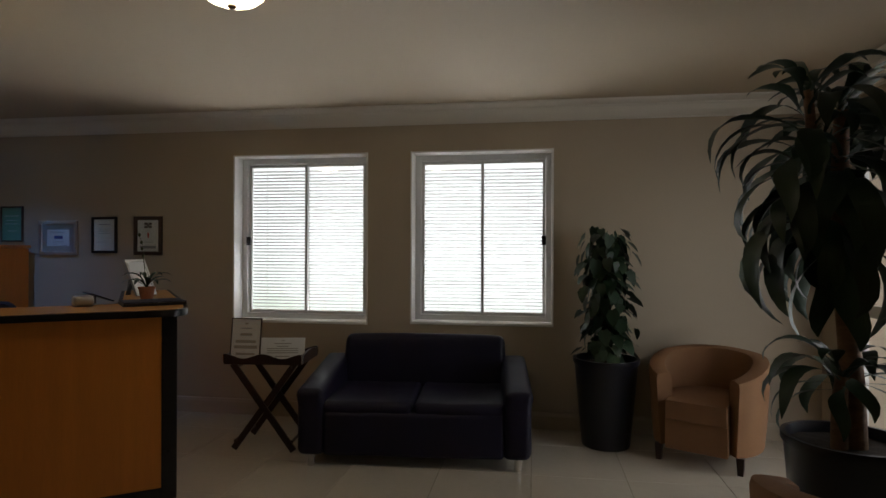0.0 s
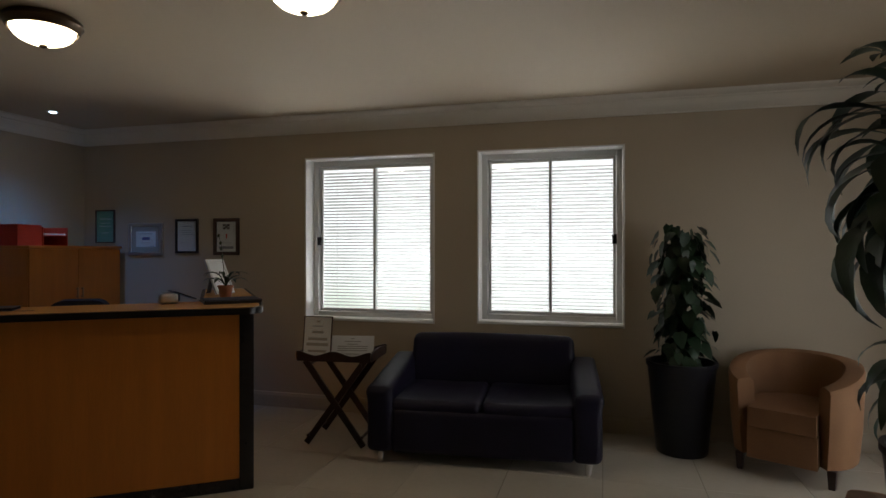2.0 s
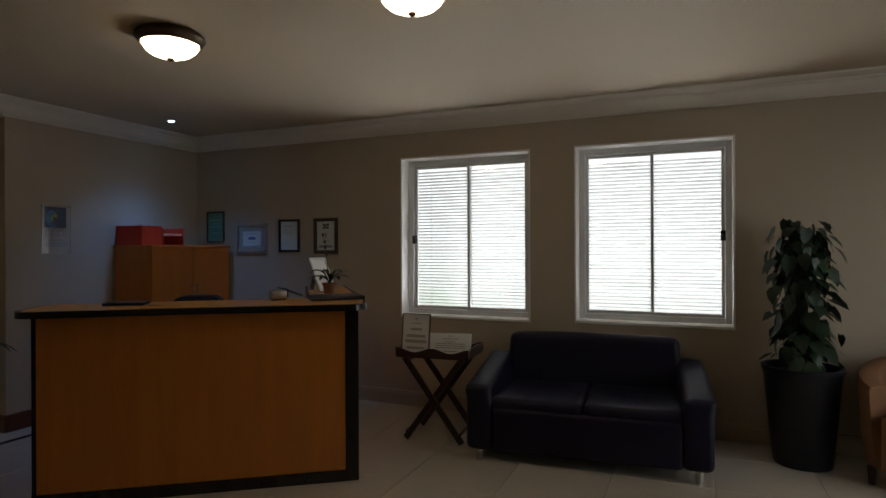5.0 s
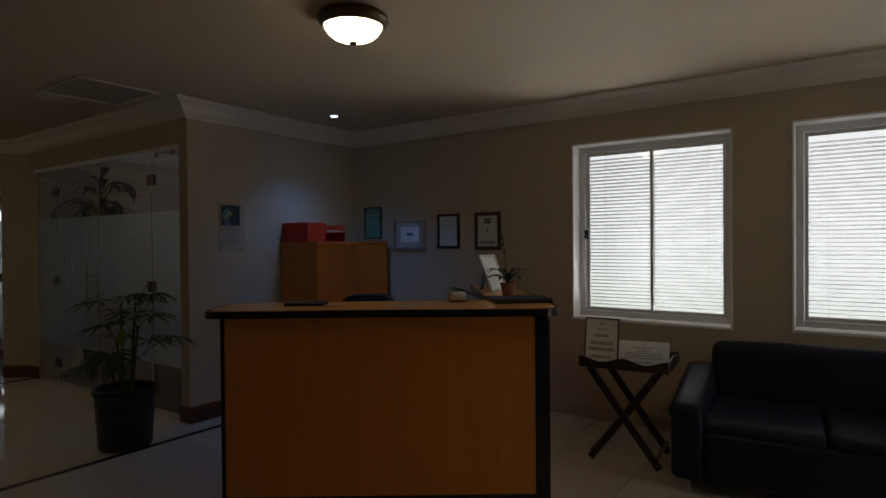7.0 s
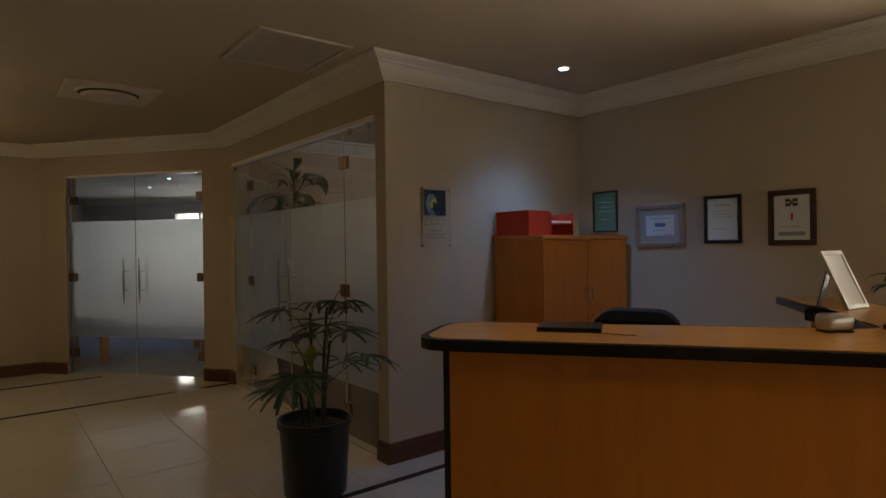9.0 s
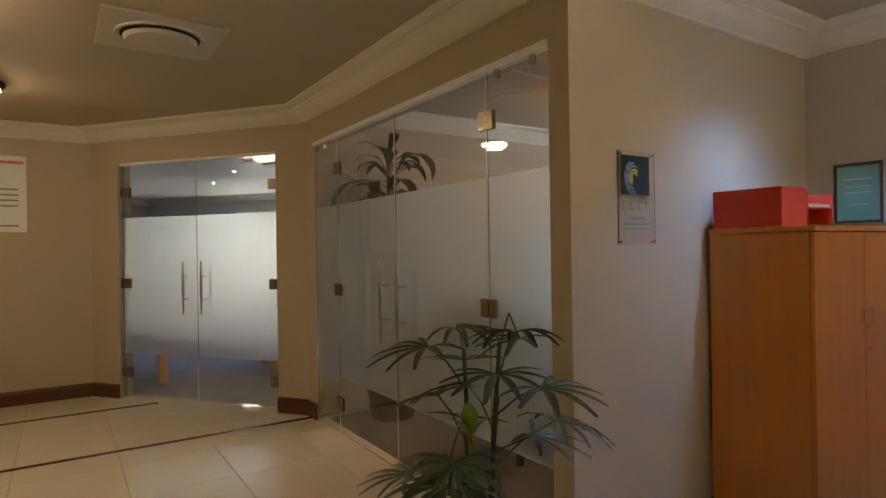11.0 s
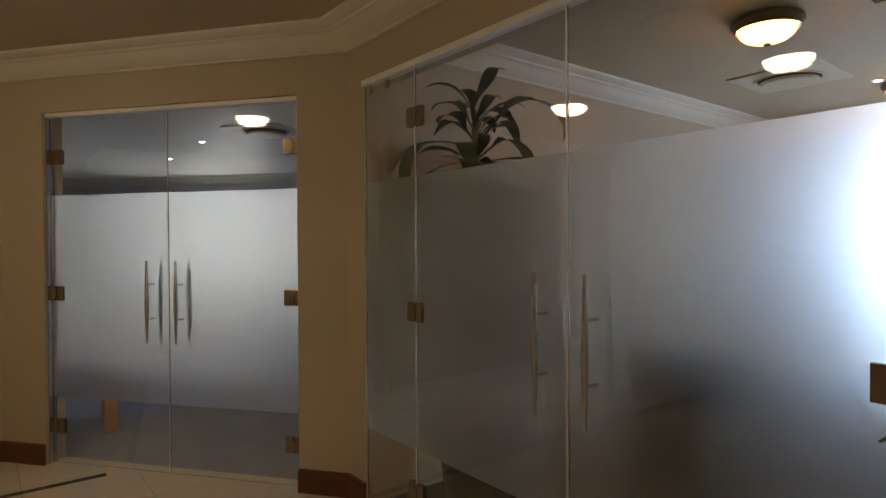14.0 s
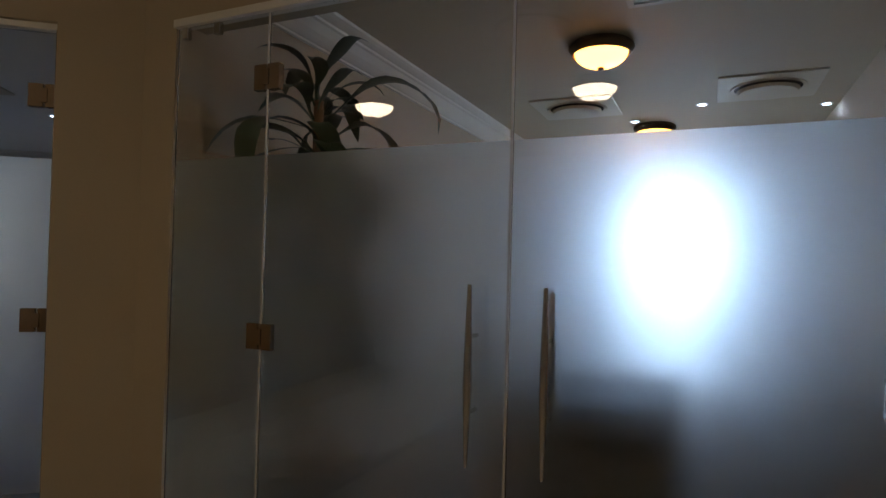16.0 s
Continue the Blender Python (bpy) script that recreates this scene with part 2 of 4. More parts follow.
def thing(name, m, label, category, group="", kind=""):
    ob = new(name)
    ob.empty_display_size = 0.1
    ob.matrix_basis = m
    return tagged(ob, label, category, group, kind)


def setting(name, bm, mat, label, category, m=None, bevel=0.0):
    ob = part(name, bm, mat, None, "", bevel, False, m)
    return tagged(ob, label, category, "", "structure")


def sweep(bm, path, profile, closed=False):
    """Sweeps a profile of (out, z) along a plan path; out is to the right of the way."""
    n = len(path)
    rings = []
    for i, (x, y) in enumerate(path):
        p = Vector((x, y))
        d0 = (p - Vector(path[i - 1])).normalized() if i or closed else None
        d1 = (Vector(path[(i + 1) % n]) - p).normalized() if i < n - 1 or closed else None
        d0, d1 = d0 or d1, d1 or d0
        n0, n1 = Vector((d0.y, -d0.x)), Vector((d1.y, -d1.x))
        b = (n0 + n1).normalized()
        b /= max(0.3, b.dot(n0))
        rings.append([bm.verts.new((x + b.x * o, y + b.y * o, z)) for o, z in profile])
    for a, b in zip(rings, rings[1:] + (rings[:1] if closed else [])):
        for k in range(len(profile)):
            j = (k + 1) % len(profile)
            bm.faces.new((a[k], a[j], b[j], b[k]))
    if not closed:
        bm.faces.new(rings[0])
        bm.faces.new(rings[-1][::-1])


# ---- structure ----
H = 2.545                      # ceiling height
WY = 5.51                     # window wall
LX = -5.075                   # wall behind the reception
GY = 3.615                    # glass front
RX = 2.0                      # wall with the entrance door
SY = -1.3                     # wall behind the walk
B1, B2 = (-8.075, 3.615), (-9.96, 2.144)
ANG = math.degrees(math.atan2(B1[1] - B2[1], B1[0] - B2[0]))
SPAN = math.hypot(B1[0] - B2[0], B1[1] - B2[1])
DOORWALL = pose(B2[0], B2[1], 0, 0, 0, ANG)
T = 0.24
W1, W2 = (-2.65, -1.457, 0.785, 2.21), (-1.098, 0.055, 0.80, 2.21)
D0, D1, DH = 0.335, 2.085, 2.215      # double door in the slanted wall
G0, G1, GH = -7.905, -5.195, 2.23    # glass front opening


def wall_with_windows():
    return boxes((LX - 0.15, W1[0], WY, WY + T, 0, 2.8), (W1[1], W2[0], WY, WY + T, 0, 2.8), (W2[1], RX + T, WY, WY + T, 0, 2.8),
                 (W1[0], W1[1], WY, WY + T, 0, W1[2]), (W1[0], W1[1], WY, WY + T, W1[3], 2.8),
                 (W2[0], W2[1], WY, WY + T, 0, W2[2]), (W2[0], W2[1], WY, WY + T, W2[3], 2.8))


setting("wall_north", wall_with_windows(), PLASTER, "taupe plastered wall with two window openings", "wall")
setting("wall_reception", box(LX - 0.119, LX, GY, WY, 0, 2.8), PLASTER, "taupe plastered wall behind the reception desk", "wall")
setting("wall_glass_front", boxes((G0, G1, GY, GY + 0.15, GH, 2.8), (B1[0], G0, GY, GY + 0.15, 0, 2.8)),
        PLASTER, "taupe plastered wall round the glass front", "wall")
setting("wall_slanted", boxes((0, D0, 0, 0.15, 0, 2.8), (D1, SPAN, 0, 0.15, 0, 2.8), (D0, D1, 0, 0.15, DH, 2.8)), PLASTER,
        "slanted taupe plastered wall round the double glass door", "wall", DOORWALL)
setting("wall_west", box(B2[0] - 0.15, B2[0], SY, B2[1], 0, 2.8), PLASTER, "taupe plastered corridor wall", "wall")
setting("wall_south", box(B2[0] - 0.15, RX + T, SY - 0.2, SY, 0, 2.8), PLASTER, "plain taupe plastered wall", "wall")
EY0, EY1 = 3.35, 5.15
setting("wall_east", boxes((RX, RX + T, EY1, WY, 0, 2.8), (RX, RX + T, SY, EY0, 0, 2.8), (RX, RX + T, EY0, EY1, 2.12, 2.8)), PLASTER,
        "taupe plastered wall with the entrance door", "wall")
setting("ceiling", box(-14.5, RX + T, -2.0, WY + T, H, H + 0.12), CEIL, "beige painted flat ceiling", "ceiling")
setting("meeting_ceiling", box(-8.2, LX, WY + T + 0.001, 8.6, H, H + 0.12), CEIL, "beige painted ceiling of the meeting room", "ceiling")
setting("floor_base", box(-10.2, RX + T, SY - 0.2, WY + T, -0.12, -0.004), GROUT, "grout bed under the floor tiles", "floor")

CPROF = [(0, 2.424), (0.020, 2.424), (0.023, 2.433), (0.034, 2.436), (0.055, 2.447), (0.080, 2.464), (0.115, 2.497), (0.130, 2.503), (0.134, 2.513), (0.150, 2.516), (0.172, 2.523), (0.192, 2.533), (0.197, H), (0, H)]
bm = bmesh.new()
sweep(bm, [(B2[0], SY), B2, B1, (LX, GY), (LX, WY), (RX, WY), (RX, SY)], CPROF)
setting("cornice", bm, CORNICE, "cream moulded plaster cornice under the ceiling", "cornice")

BPROF = [(0, 0), (0.02, 0), (0.02, 0.10), (0.012, 0.125), (0, 0.13)]


def skirting(path, mat=MAHOG, label="mahogany brown wooden skirting board"):
    bm = bmesh.new()
    sweep(bm, path, BPROF)
    setting("baseboard", bm, mat, label, "skirting")


UX, UY = math.cos(radians(ANG)), math.sin(radians(ANG))
skirting([(B2[0], SY), B2, (B2[0] + UX * D0, B2[1] + UY * D0)])
skirting([(B2[0] + UX * D1, B2[1] + UY * D1), B1, (G0, GY)])
skirting([(G1, GY), (LX, GY), (LX, WY)])
skirting([(LX + 0.021, WY), (RX, WY), (RX, EY1)], PLASTER, "taupe painted skirting")

# windows of the north wall
def window(name, w):
    x0, x1, z0, z1 = w
    th = thing(name, pose(x0, WY + 0.14, z0), "aluminium sliding window with white reveal and venetian blind", "window", "lounge windows", "structure")
    a, b = x1 - x0, z1 - z0
    part("reveal", boxes((0.001, 0.014, -0.146, -0.001, 0, b), (a - 0.014, a - 0.001, -0.146, -0.001, 0, b), (0.014, a - 0.014, -0.146, -0.001, b - 0.014, b - 0.001)), REVEAL, th, "white painted reveal")
    part("window_sill", box(0.014, a - 0.014, -0.152, -0.001, 0.001, 0.022), REVEAL, th, "white painted sill", bevel=0.004)
    part("window_frame", boxes((0.014, 0.06, 0, 0.07, 0.022, b - 0.014), (a - 0.06, a - 0.014, 0, 0.07, 0.022, b - 0.014), (0.06, a - 0.06, 0, 0.07, 0.022, 0.065), (0.06, a - 0.06, 0, 0.07, b - 0.06, b - 0.014)), ALU, th, bevel=0.003)
    c = a / 2
    for s, (p, q, y) in enumerate(((0.062, c + 0.012, 0.034), (c - 0.012, a - 0.062, 0.008))):
        sash = part("sash", boxes((p, p + 0.024, y, y + 0.022, 0.067, b - 0.062), (q - 0.024, q, y, y + 0.022, 0.067, b - 0.062), (p + 0.024, q - 0.024, y, y + 0.022, 0.067, 0.092), (p + 0.024, q - 0.024, y, y + 0.022, b - 0.087, b - 0.062)), ALU, th, bevel=0.002)
        pane = part("pane", box(p + 0.022, q - 0.022, y + 0.009, y + 0.013, 0.09, b - 0.085), CLEAR, sash)
        pane.visible_shadow = False
    lx = 0.075 if name == "window_1" else a - 0.075
    part("latch", boxes((lx - 0.018, lx + 0.018, -0.02, 0.008, b * 0.46, b * 0.46 + 0.075), (lx - 0.008, lx + 0.008, -0.034, -0.02, b * 0.46 + 0.02, b * 0.46 + 0.055)), BLACKEDGE, th, "dark window latch", bevel=0.004)
    sl = bmesh.new()
    bx(sl, 0.07, a - 0.07, -0.0125, 0.0125, -0.0006, 0.0006)
    me = data("slat", sl, SLAT)
    k = int((b - 0.16) / 0.0285)
    for i in range(k):
        part("slat", me, SLAT, th, m=pose(0, 0.095, 0.085 + i * 0.0285, -23 + random.uniform(-1.5, 1.5)))
    for x in (0.2, c, a - 0.2):
        part("blind_cord", box(x - 0.001, x + 0.001, 0.094, 0.096, 0.07, b - 0.06), SLAT, th)


window("window_1", W1)
window("window_2", W2)
bd = bmesh.new()
bx(bd, -9, 8, 11.0, 11.1, -2.5, 8)
setting("backdrop", bd, OUTSIDE, "washed-out bright garden outside the windows", "backdrop")
bd = bmesh.new()
bx(bd, 7.0, 7.1, -3, 11, -2.5, 8)
setting("backdrop", bd, OUTSIDE, "washed-out bright yard outside the entrance", "backdrop")
setting("ground", boxes((RX + T, 60, -60, 60, -0.3, -0.06), (-60, RX + T, WY + T + 3.2, 60, -0.3, -0.06)), BRICK, "red brick paving outside the entrance", "ground")

# entrance door
ed = thing("door_1", pose(RX + 0.02, EY0, 0), "aluminium framed glass entrance door, closed", "door", "", "structure")
a = EY1 - EY0
part("door_frame", boxes((0, 0.06, 0, 0.05, 0, 2.12), (0, 0.06, a - 0.05, a, 0, 2.12), (0, 0.06, 0.05, a - 0.05, 2.07, 2.12)), ALU, ed, bevel=0.003)
leafp = part("door_leaf", boxes((0.01, 0.05, 0.052, 0.13, 0.01, 2.065), (0.01, 0.05, a - 0.13, a - 0.052, 0.01, 2.065), (0.01, 0.05, 0.13, a - 0.13, 0.01, 0.13), (0.01, 0.05, 0.13, a - 0.13, 0.98, 1.06), (0.01, 0.05, 0.13, a - 0.13, 1.98, 2.065)), ALU, ed, bevel=0.003)
for z0, z1 in ((0.128, 0.982), (1.058, 1.982)):
    pn = part("pane", box(0.026, 0.034, 0.128, a - 0.128, z0, z1), CLEAR, leafp)
    pn.visible_shadow = False


# frameless glass with a frosted band
FZ0, FZ1 = 0.42, 1.70


def pane_of(th, x0, x1, z0, z1, label="", film=FROST):
    p = part("pane", box(x0, x1, -0.005, 0.005, z0, z1), CLEAR, th, label)
    p.visible_shadow = False
    f = part("frosted_band", box(x0 + 0.001, x1 - 0.001, 0.0056, 0.0064, FZ0, FZ1), film, th, "frosted film on the glass")
    f.visible_shadow = False
    return p


def pull(th, x, z0=0.775, z1=1.285):
    """A tapered bar handle on two standoffs."""
    bm = bmesh.new()
    zc, h = (z0 + z1) / 2, (z1 - z0) / 2
    tube(bm, [(0, 0, zc - h), (0, 0, zc - h * 0.6), (0, 0, zc - h * 0.1), (0, 0, zc + h * 0.4), (0, 0, zc + h)], [0.005, 0.009, 0.0135, 0.011, 0.006], 12)
    p = part("handle", bm, CHROME, th, "brushed steel bar handle", smooth=True, m=pose(x, -0.07, 0))
    for z in (zc - h * 0.42, zc + h * 0.42):
        bm = bmesh.new()
        tube(bm, [(0, 0, z), (0, 0.065, z)], 0.006, 10)
        part("standoff", bm, CHROME, p, smooth=True)
    bm = bmesh.new()
    tube(bm, [(0, 0, zc - h), (0, 0, zc - h * 0.6), (0, 0, zc - h * 0.1), (0, 0, zc + h * 0.4), (0, 0, zc + h)], [0.005, 0.009, 0.0135, 0.011, 0.006], 12)
    part("handle", bm, CHROME, th, "brushed steel bar handle", smooth=True, m=pose(x, 0.07, 0))


def hinge(th, x, z):
    part("hinge", boxes((x - 0.055, x - 0.004, -0.016, 0.016, z - 0.045, z + 0.045), (x + 0.004, x + 0.055, -0.016, 0.016, z - 0.045, z + 0.045), (x - 0.012, x + 0.012, -0.020, -0.016, z - 0.028, z + 0.028)), HINGE, th, "brushed steel glass hinge", bevel=0.003)


gf = thing("glass_front", pose(0, GY + 0.012, 0), "frameless glass front with a frosted band and double door", "glass partition", "", "structure")
for x0, x1 in ((G0 + 0.006, -7.464), (-7.456, -6.570), (-6.562, -5.636), (-5.628, G1 - 0.004)):
    pane_of(gf, x0, x1, 0.008, GH - 0.03)
part("head_rail", box(G0, G1, -0.028, 0.028, GH - 0.03, GH), REVEAL, gf, "white head rail", bevel=0.003)
for x in (-7.46, -6.566, -5.632):
    part("seal", box(x - 0.0038, x + 0.0038, -0.006, 0.0055, 0.01, GH - 0.031), ALU, gf, "pale edge seal")
pull(gf, -6.658)
pull(gf, -6.44)
for x in (-7.46, -5.632):
    for z in (1.972, 1.069, 0.225):
        hinge(gf, x, z)
for x in (-7.86, -7.70, -5.55, -5.30):
    part("clip", box(x - 0.014, x + 0.014, -0.014, 0.014, GH - 0.075, GH - 0.03), CHROME, gf, bevel=0.003)

dd = thing("door_2", DOORWALL @ pose(0, 0.05, 0), "frameless double glass door with a frosted band, closed", "door", "", "structure")
mid = (D0 + D1) / 2
pane_of(dd, D0 + 0.012, mid - 0.003, 0.008, DH - 0.03, film=FROST2)
pane_of(dd, mid + 0.003, D1 - 0.012, 0.008, DH - 0.03, film=FROST2)
part("seal", box(mid - 0.0028, mid + 0.0028, -0.006, 0.0055, 0.01, DH - 0.031), ALU, dd, "pale edge seal")
part("head_rail", box(D0, D1, -0.03, 0.03, DH - 0.025, DH), REVEAL, dd, "white head rail", bevel=0.003)
part("jamb", box(D0 + 0.001, D0 + 0.010, -0.03, 0.03, 0, DH - 0.025), CHROME, dd)
part("jamb", box(D1 - 0.010, D1 - 0.001, -0.03, 0.03, 0, DH - 0.025), CHROME, dd)
pull(dd, mid - 0.10, 0.80, 1.29)
pull(dd, mid + 0.10, 0.80, 1.29)
for x in (D0 + 0.05, D1 - 0.05):
    for z in (1.94, 1.08, 0.24):
        hinge(dd, x, z)

# ---- meeting room behind the glass front ----
MX, MY = -7.925, 8.3
setting("meeting_wall_west", box(MX - 0.12, MX, GY + 0.152, MY, 0, 2.8), PLASTER, "taupe plastered wall of the meeting room", "wall")
setting("meeting_wall_east", box(LX - 0.15, LX - 0.002, WY + T + 0.002, MY, 0, 2.8), PLASTER, "taupe plastered wall of the meeting room", "wall")
MW = (-6.72, -6.04, 0.80, 2.15)
setting("meeting_wall_north", boxes((MX - 0.12, MW[0], MY, MY + 0.2, 0, 2.8), (MW[1], LX, MY, MY + 0.2, 0, 2.8), (MW[0], MW[1], MY, MY + 0.2, 0, MW[2]), (MW[0], MW[1], MY, MY + 0.2, MW[3], 2.8)),
        PLASTER, "taupe plastered wall with a bright window", "wall")
DARKCARPET = material("brown_carpet", (0.07, 0.05, 0.04), 0.95, var=0.2, scale=5, fine=300, bump=0.5)
setting("meeting_floor", box(MX, LX - 0.152, GY + 0.10, MY + 0.2, -0.003, 0.001), DARKCARPET, "dark brown carpet of the meeting room", "floor")
bm = bmesh.new()
sweep(bm, [(MX, GY + 0.15), (MX, MY), (LX - 0.15, MY)], CPROF)
setting("meeting_cornice", bm, CORNICE, "cream moulded plaster cornice", "cornice")
mwin = thing("window_3", pose(MW[0], MY + 0.06, MW[2]), "aluminium framed window of the meeting room", "window", "", "structure")
a, b = MW[1] - MW[0], MW[3] - MW[2]
part("window_frame", boxes((0, 0.05, 0, 0.06, 0, b), (a - 0.05, a, 0, 0.06, 0, b), (0.05, a - 0.05, 0, 0.06, 0, 0.05), (0.05, a - 0.05, 0, 0.06, b - 0.05, b), (a / 2 - 0.02, a / 2 + 0.02, 0, 0.06, 0.05, b - 0.05)), ALU, mwin)
for p, q in ((0.05, a / 2 - 0.02), (a / 2 + 0.02, a - 0.05)):
    pn = part("pane", box(p, q, 0.028, 0.032, 0.05, b - 0.05), CLEAR, mwin)
    pn.visible_shadow = False

# ---- boardroom behind the double door ----
RB = DOORWALL
C0, CY = -5.0, 5.6
setting("boardroom_floor", box(C0, SPAN, 0.151, CY, -0.1, 0.0), CARPET, "grey carpet of the boardroom", "floor", RB)
CW = (-2.75, -1.45, 0.95, 2.19)
setting("boardroom_wall_far", boxes((C0, CW[0], CY, CY + 0.2, 0, H), (CW[1], SPAN, CY, CY + 0.2, 0, H), (CW[0], CW[1], CY, CY + 0.2, 0, CW[2]), (CW[0], CW[1], CY, CY + 0.2, CW[3], H)),
        GREYWALL, "blue grey wall with a high bright window", "wall", RB)
setting("boardroom_wall_side", box(C0 - 0.15, C0, 0.151, CY, 0, H), GREYWALL, "blue grey boardroom wall", "wall", RB)
setting("boardroom_wall_near", box(C0, -0.02, 0.16, 0.25, 0, H), GREYWALL, "blue grey boardroom wall", "wall", RB)
setting("boardroom_wall_end", box(SPAN + 0.001, SPAN + 0.1, 0.16, CY, 0, H), GREYWALL, "blue grey boardroom wall", "wall", RB)
setting("boardroom_ceiling", box(C0 - 0.15, SPAN + 0.1, 0.151, CY + 0.2, H - 0.05, H - 0.004), REVEAL, "white boardroom ceiling", "ceiling", RB)
bm = bmesh.new()
sweep(bm, [(C0, 0.26), (C0, CY), (SPAN, CY), (SPAN, 0.16)], [(o, z - 0.05) for o, z in CPROF])
setting("boardroom_cornice", bm, CORNICE, "white moulded cornice", "cornice", RB)
cw = thing("window_4", RB @ pose(CW[0], CY + 0.05, CW[2]), "boardroom window with bright panes", "window", "", "structure")
a, b = CW[1] - CW[0], CW[3] - CW[2]
part("window_frame", boxes((0, 0.05, 0, 0.06, 0, b), (a - 0.05, a, 0, 0.06, 0, b), (0.05, a - 0.05, 0, 0.06, 0, 0.05), (0.05, a - 0.05, 0, 0.06, b - 0.05, b), (a / 2 - 0.02, a / 2 + 0.02, 0, 0.06, 0.05, b - 0.05)), REVEAL, cw)
for p, q in ((0.05, a / 2 - 0.02), (a / 2 + 0.02, a - 0.05)):
    pn = part("pane", box(p, q, 0.028, 0.032, 0.05, b - 0.05), CLEAR, cw)
    pn.visible_shadow = False
bd = bmesh.new()
bx(bd, C0 - 1, SPAN + 1, CY + 2.0, CY + 2.1, -1, 4)
setting("backdrop", bd, OUTSIDE2, "bright daylight outside the boardroom", "backdrop", RB)
area("boardroom_window_light", RB @ look((-2.1, CY + 0.15, 1.6), (-1.6, 0, 2.2)), 1.2, 1.1, 5.0, (0.82, 0.92, 1.0))
bd = bmesh.new()
bx(bd, -8.6, -5.1, 9.3, 9.4, -1, 5)
setting("backdrop", bd, OUTSIDE2, "bright daylight outside the meeting room", "backdrop")

# ---- lamps and ceiling fixtures ----
def bowl_lamp(x, y, z, mat, label, shade_group):
    th = thing("ceiling_light", pose(x, y, z), label, "ceiling light", shade_group)
    bm = bmesh.new()
    lathe(bm, [(0.0, 0.0), (0.158, 0.0), (0.172, -0.012), (0.175, -0.03), (0.162, -0.045), (0.158, -0.058), (0.15, -0.062), (0.15, -0.03), (0.0, -0.03)], 40)
    part("ring", bm, BRONZE, th, "dark bronze metal ring", smooth=True)
    bm = bmesh.new()
    lathe(bm, [(0.142, -0.045), (0.140, -0.062), (0.128, -0.085), (0.104, -0.106), (0.072, -0.120), (0.035, -0.128), (0.0, -0.130)], 40)
    part("shade", bm, mat, th, "glowing opal glass bowl", smooth=True)
    bm = bmesh.new()
    lathe(bm, [(0.0, -0.128), (0.016, -0.130), (0.02, -0.137), (0.012, -0.145), (0.0, -0.148)], 16)
    part("finial", bm, BRONZE, th, "bronze finial", smooth=True)
    return th


LIT = "lit opal glass bowl light with a bronze ring on the ceiling"
for x, y in ((-2.78, 3.10), (-1.335, 3.07)):
    bowl_lamp(x, y, H, BULBGLASS, LIT, "lobby bowl lights")
for x, y in ((-6.75, 1.35), (-8.38, 1.42)):
    bowl_lamp(x, y, H, BULBHALL, LIT, "lobby bowl lights")
bowl_lamp(-6.605, 5.265, H, BULBWARM, "lit amber bowl light on the meeting room ceiling", "meeting room bowl lights")
bowl_lamp(-6.50, 7.35, H, BULBWARM, "lit amber bowl light on the meeting room ceiling", "meeting room bowl lights")


def spot(m, watts=5, label="small lit recessed spotlight in the ceiling", g="recessed spots"):
    th = thing("spotlight", m, label, "spotlight", g)
    bm = bmesh.new()
    lathe(bm, [(0.026, 0.0), (0.042, 0.0), (0.042, -0.004), (0.028, -0.006), (0.026, 0.0)], 24)
    part("bezel", bm, REVEAL, th, smooth=True)
    bm = bmesh.new()
    lathe(bm, [(0.0, -0.002), (0.025, -0.002), (0.024, -0.0045), (0.0, -0.005)], 20)
    part("lens", bm, SPOTGLOW, th, "glowing lens", smooth=True)
    l = new("spot_beam", bpy.data.lights.new("spot_beam", "SPOT"))
    l.data.energy, l.data.spot_size, l.data.spot_blend, l.data.color, l.data.shadow_soft_size = watts, radians(105), 0.9, (0.14, 0.38, 1.0), 0.02
    l.matrix_world = m @ Matrix.Translation((0, 0, -0.012))


spot(pose(-4.508, 4.663, H), 30)
for x, y in ((-6.64, 7.15), (-6.12, 6.75), (-5.30, 7.0)):
    spot(pose(x, y, H), 2.5)
for s, y in ((-0.4, 2.6), (-1.6, 3.6), (0.9, 3.2)):
    spot(RB @ pose(s, y, H - 0.05), 11)


def round_diffuser(m, label="square white ceiling air diffuser with a round core"):
    th = thing("ceiling_vent", m, label, "ceiling vent", "ceiling vents")
    part("frame", box(-0.30, 0.30, -0.30, 0.30, -0.012, 0.0), VENT, th, bevel=0.004)
    bm = bmesh.new()
    lathe(bm, [(0.0, -0.013), (0.2, -0.013), (0.2, -0.016), (0.0, -0.016)], 40)
    part("core_shadow", bm, VENTDARK, th)
    bm = bmesh.new()
    lathe(bm, [(0.185, -0.030), (0.17, -0.048), (0.0, -0.055), (0.0, -0.05), (0.162, -0.043), (0.178, -0.028)], 40)
    part("core", bm, VENT, th, smooth=True)
    bm = bmesh.new()
    lathe(bm, [(0.2, -0.012), (0.225, -0.012), (0.222, -0.022), (0.203, -0.02)], 40)
    part("rim", bm, VENT, th, smooth=True)


round_diffuser(pose(-6.88, 2.365, H))
round_diffuser(pose(-7.0, 6.55, H))
round_diffuser(pose(-5.72, 6.4, H))
round_diffuser(RB @ pose(0.6, 2.2, H - 0.05))


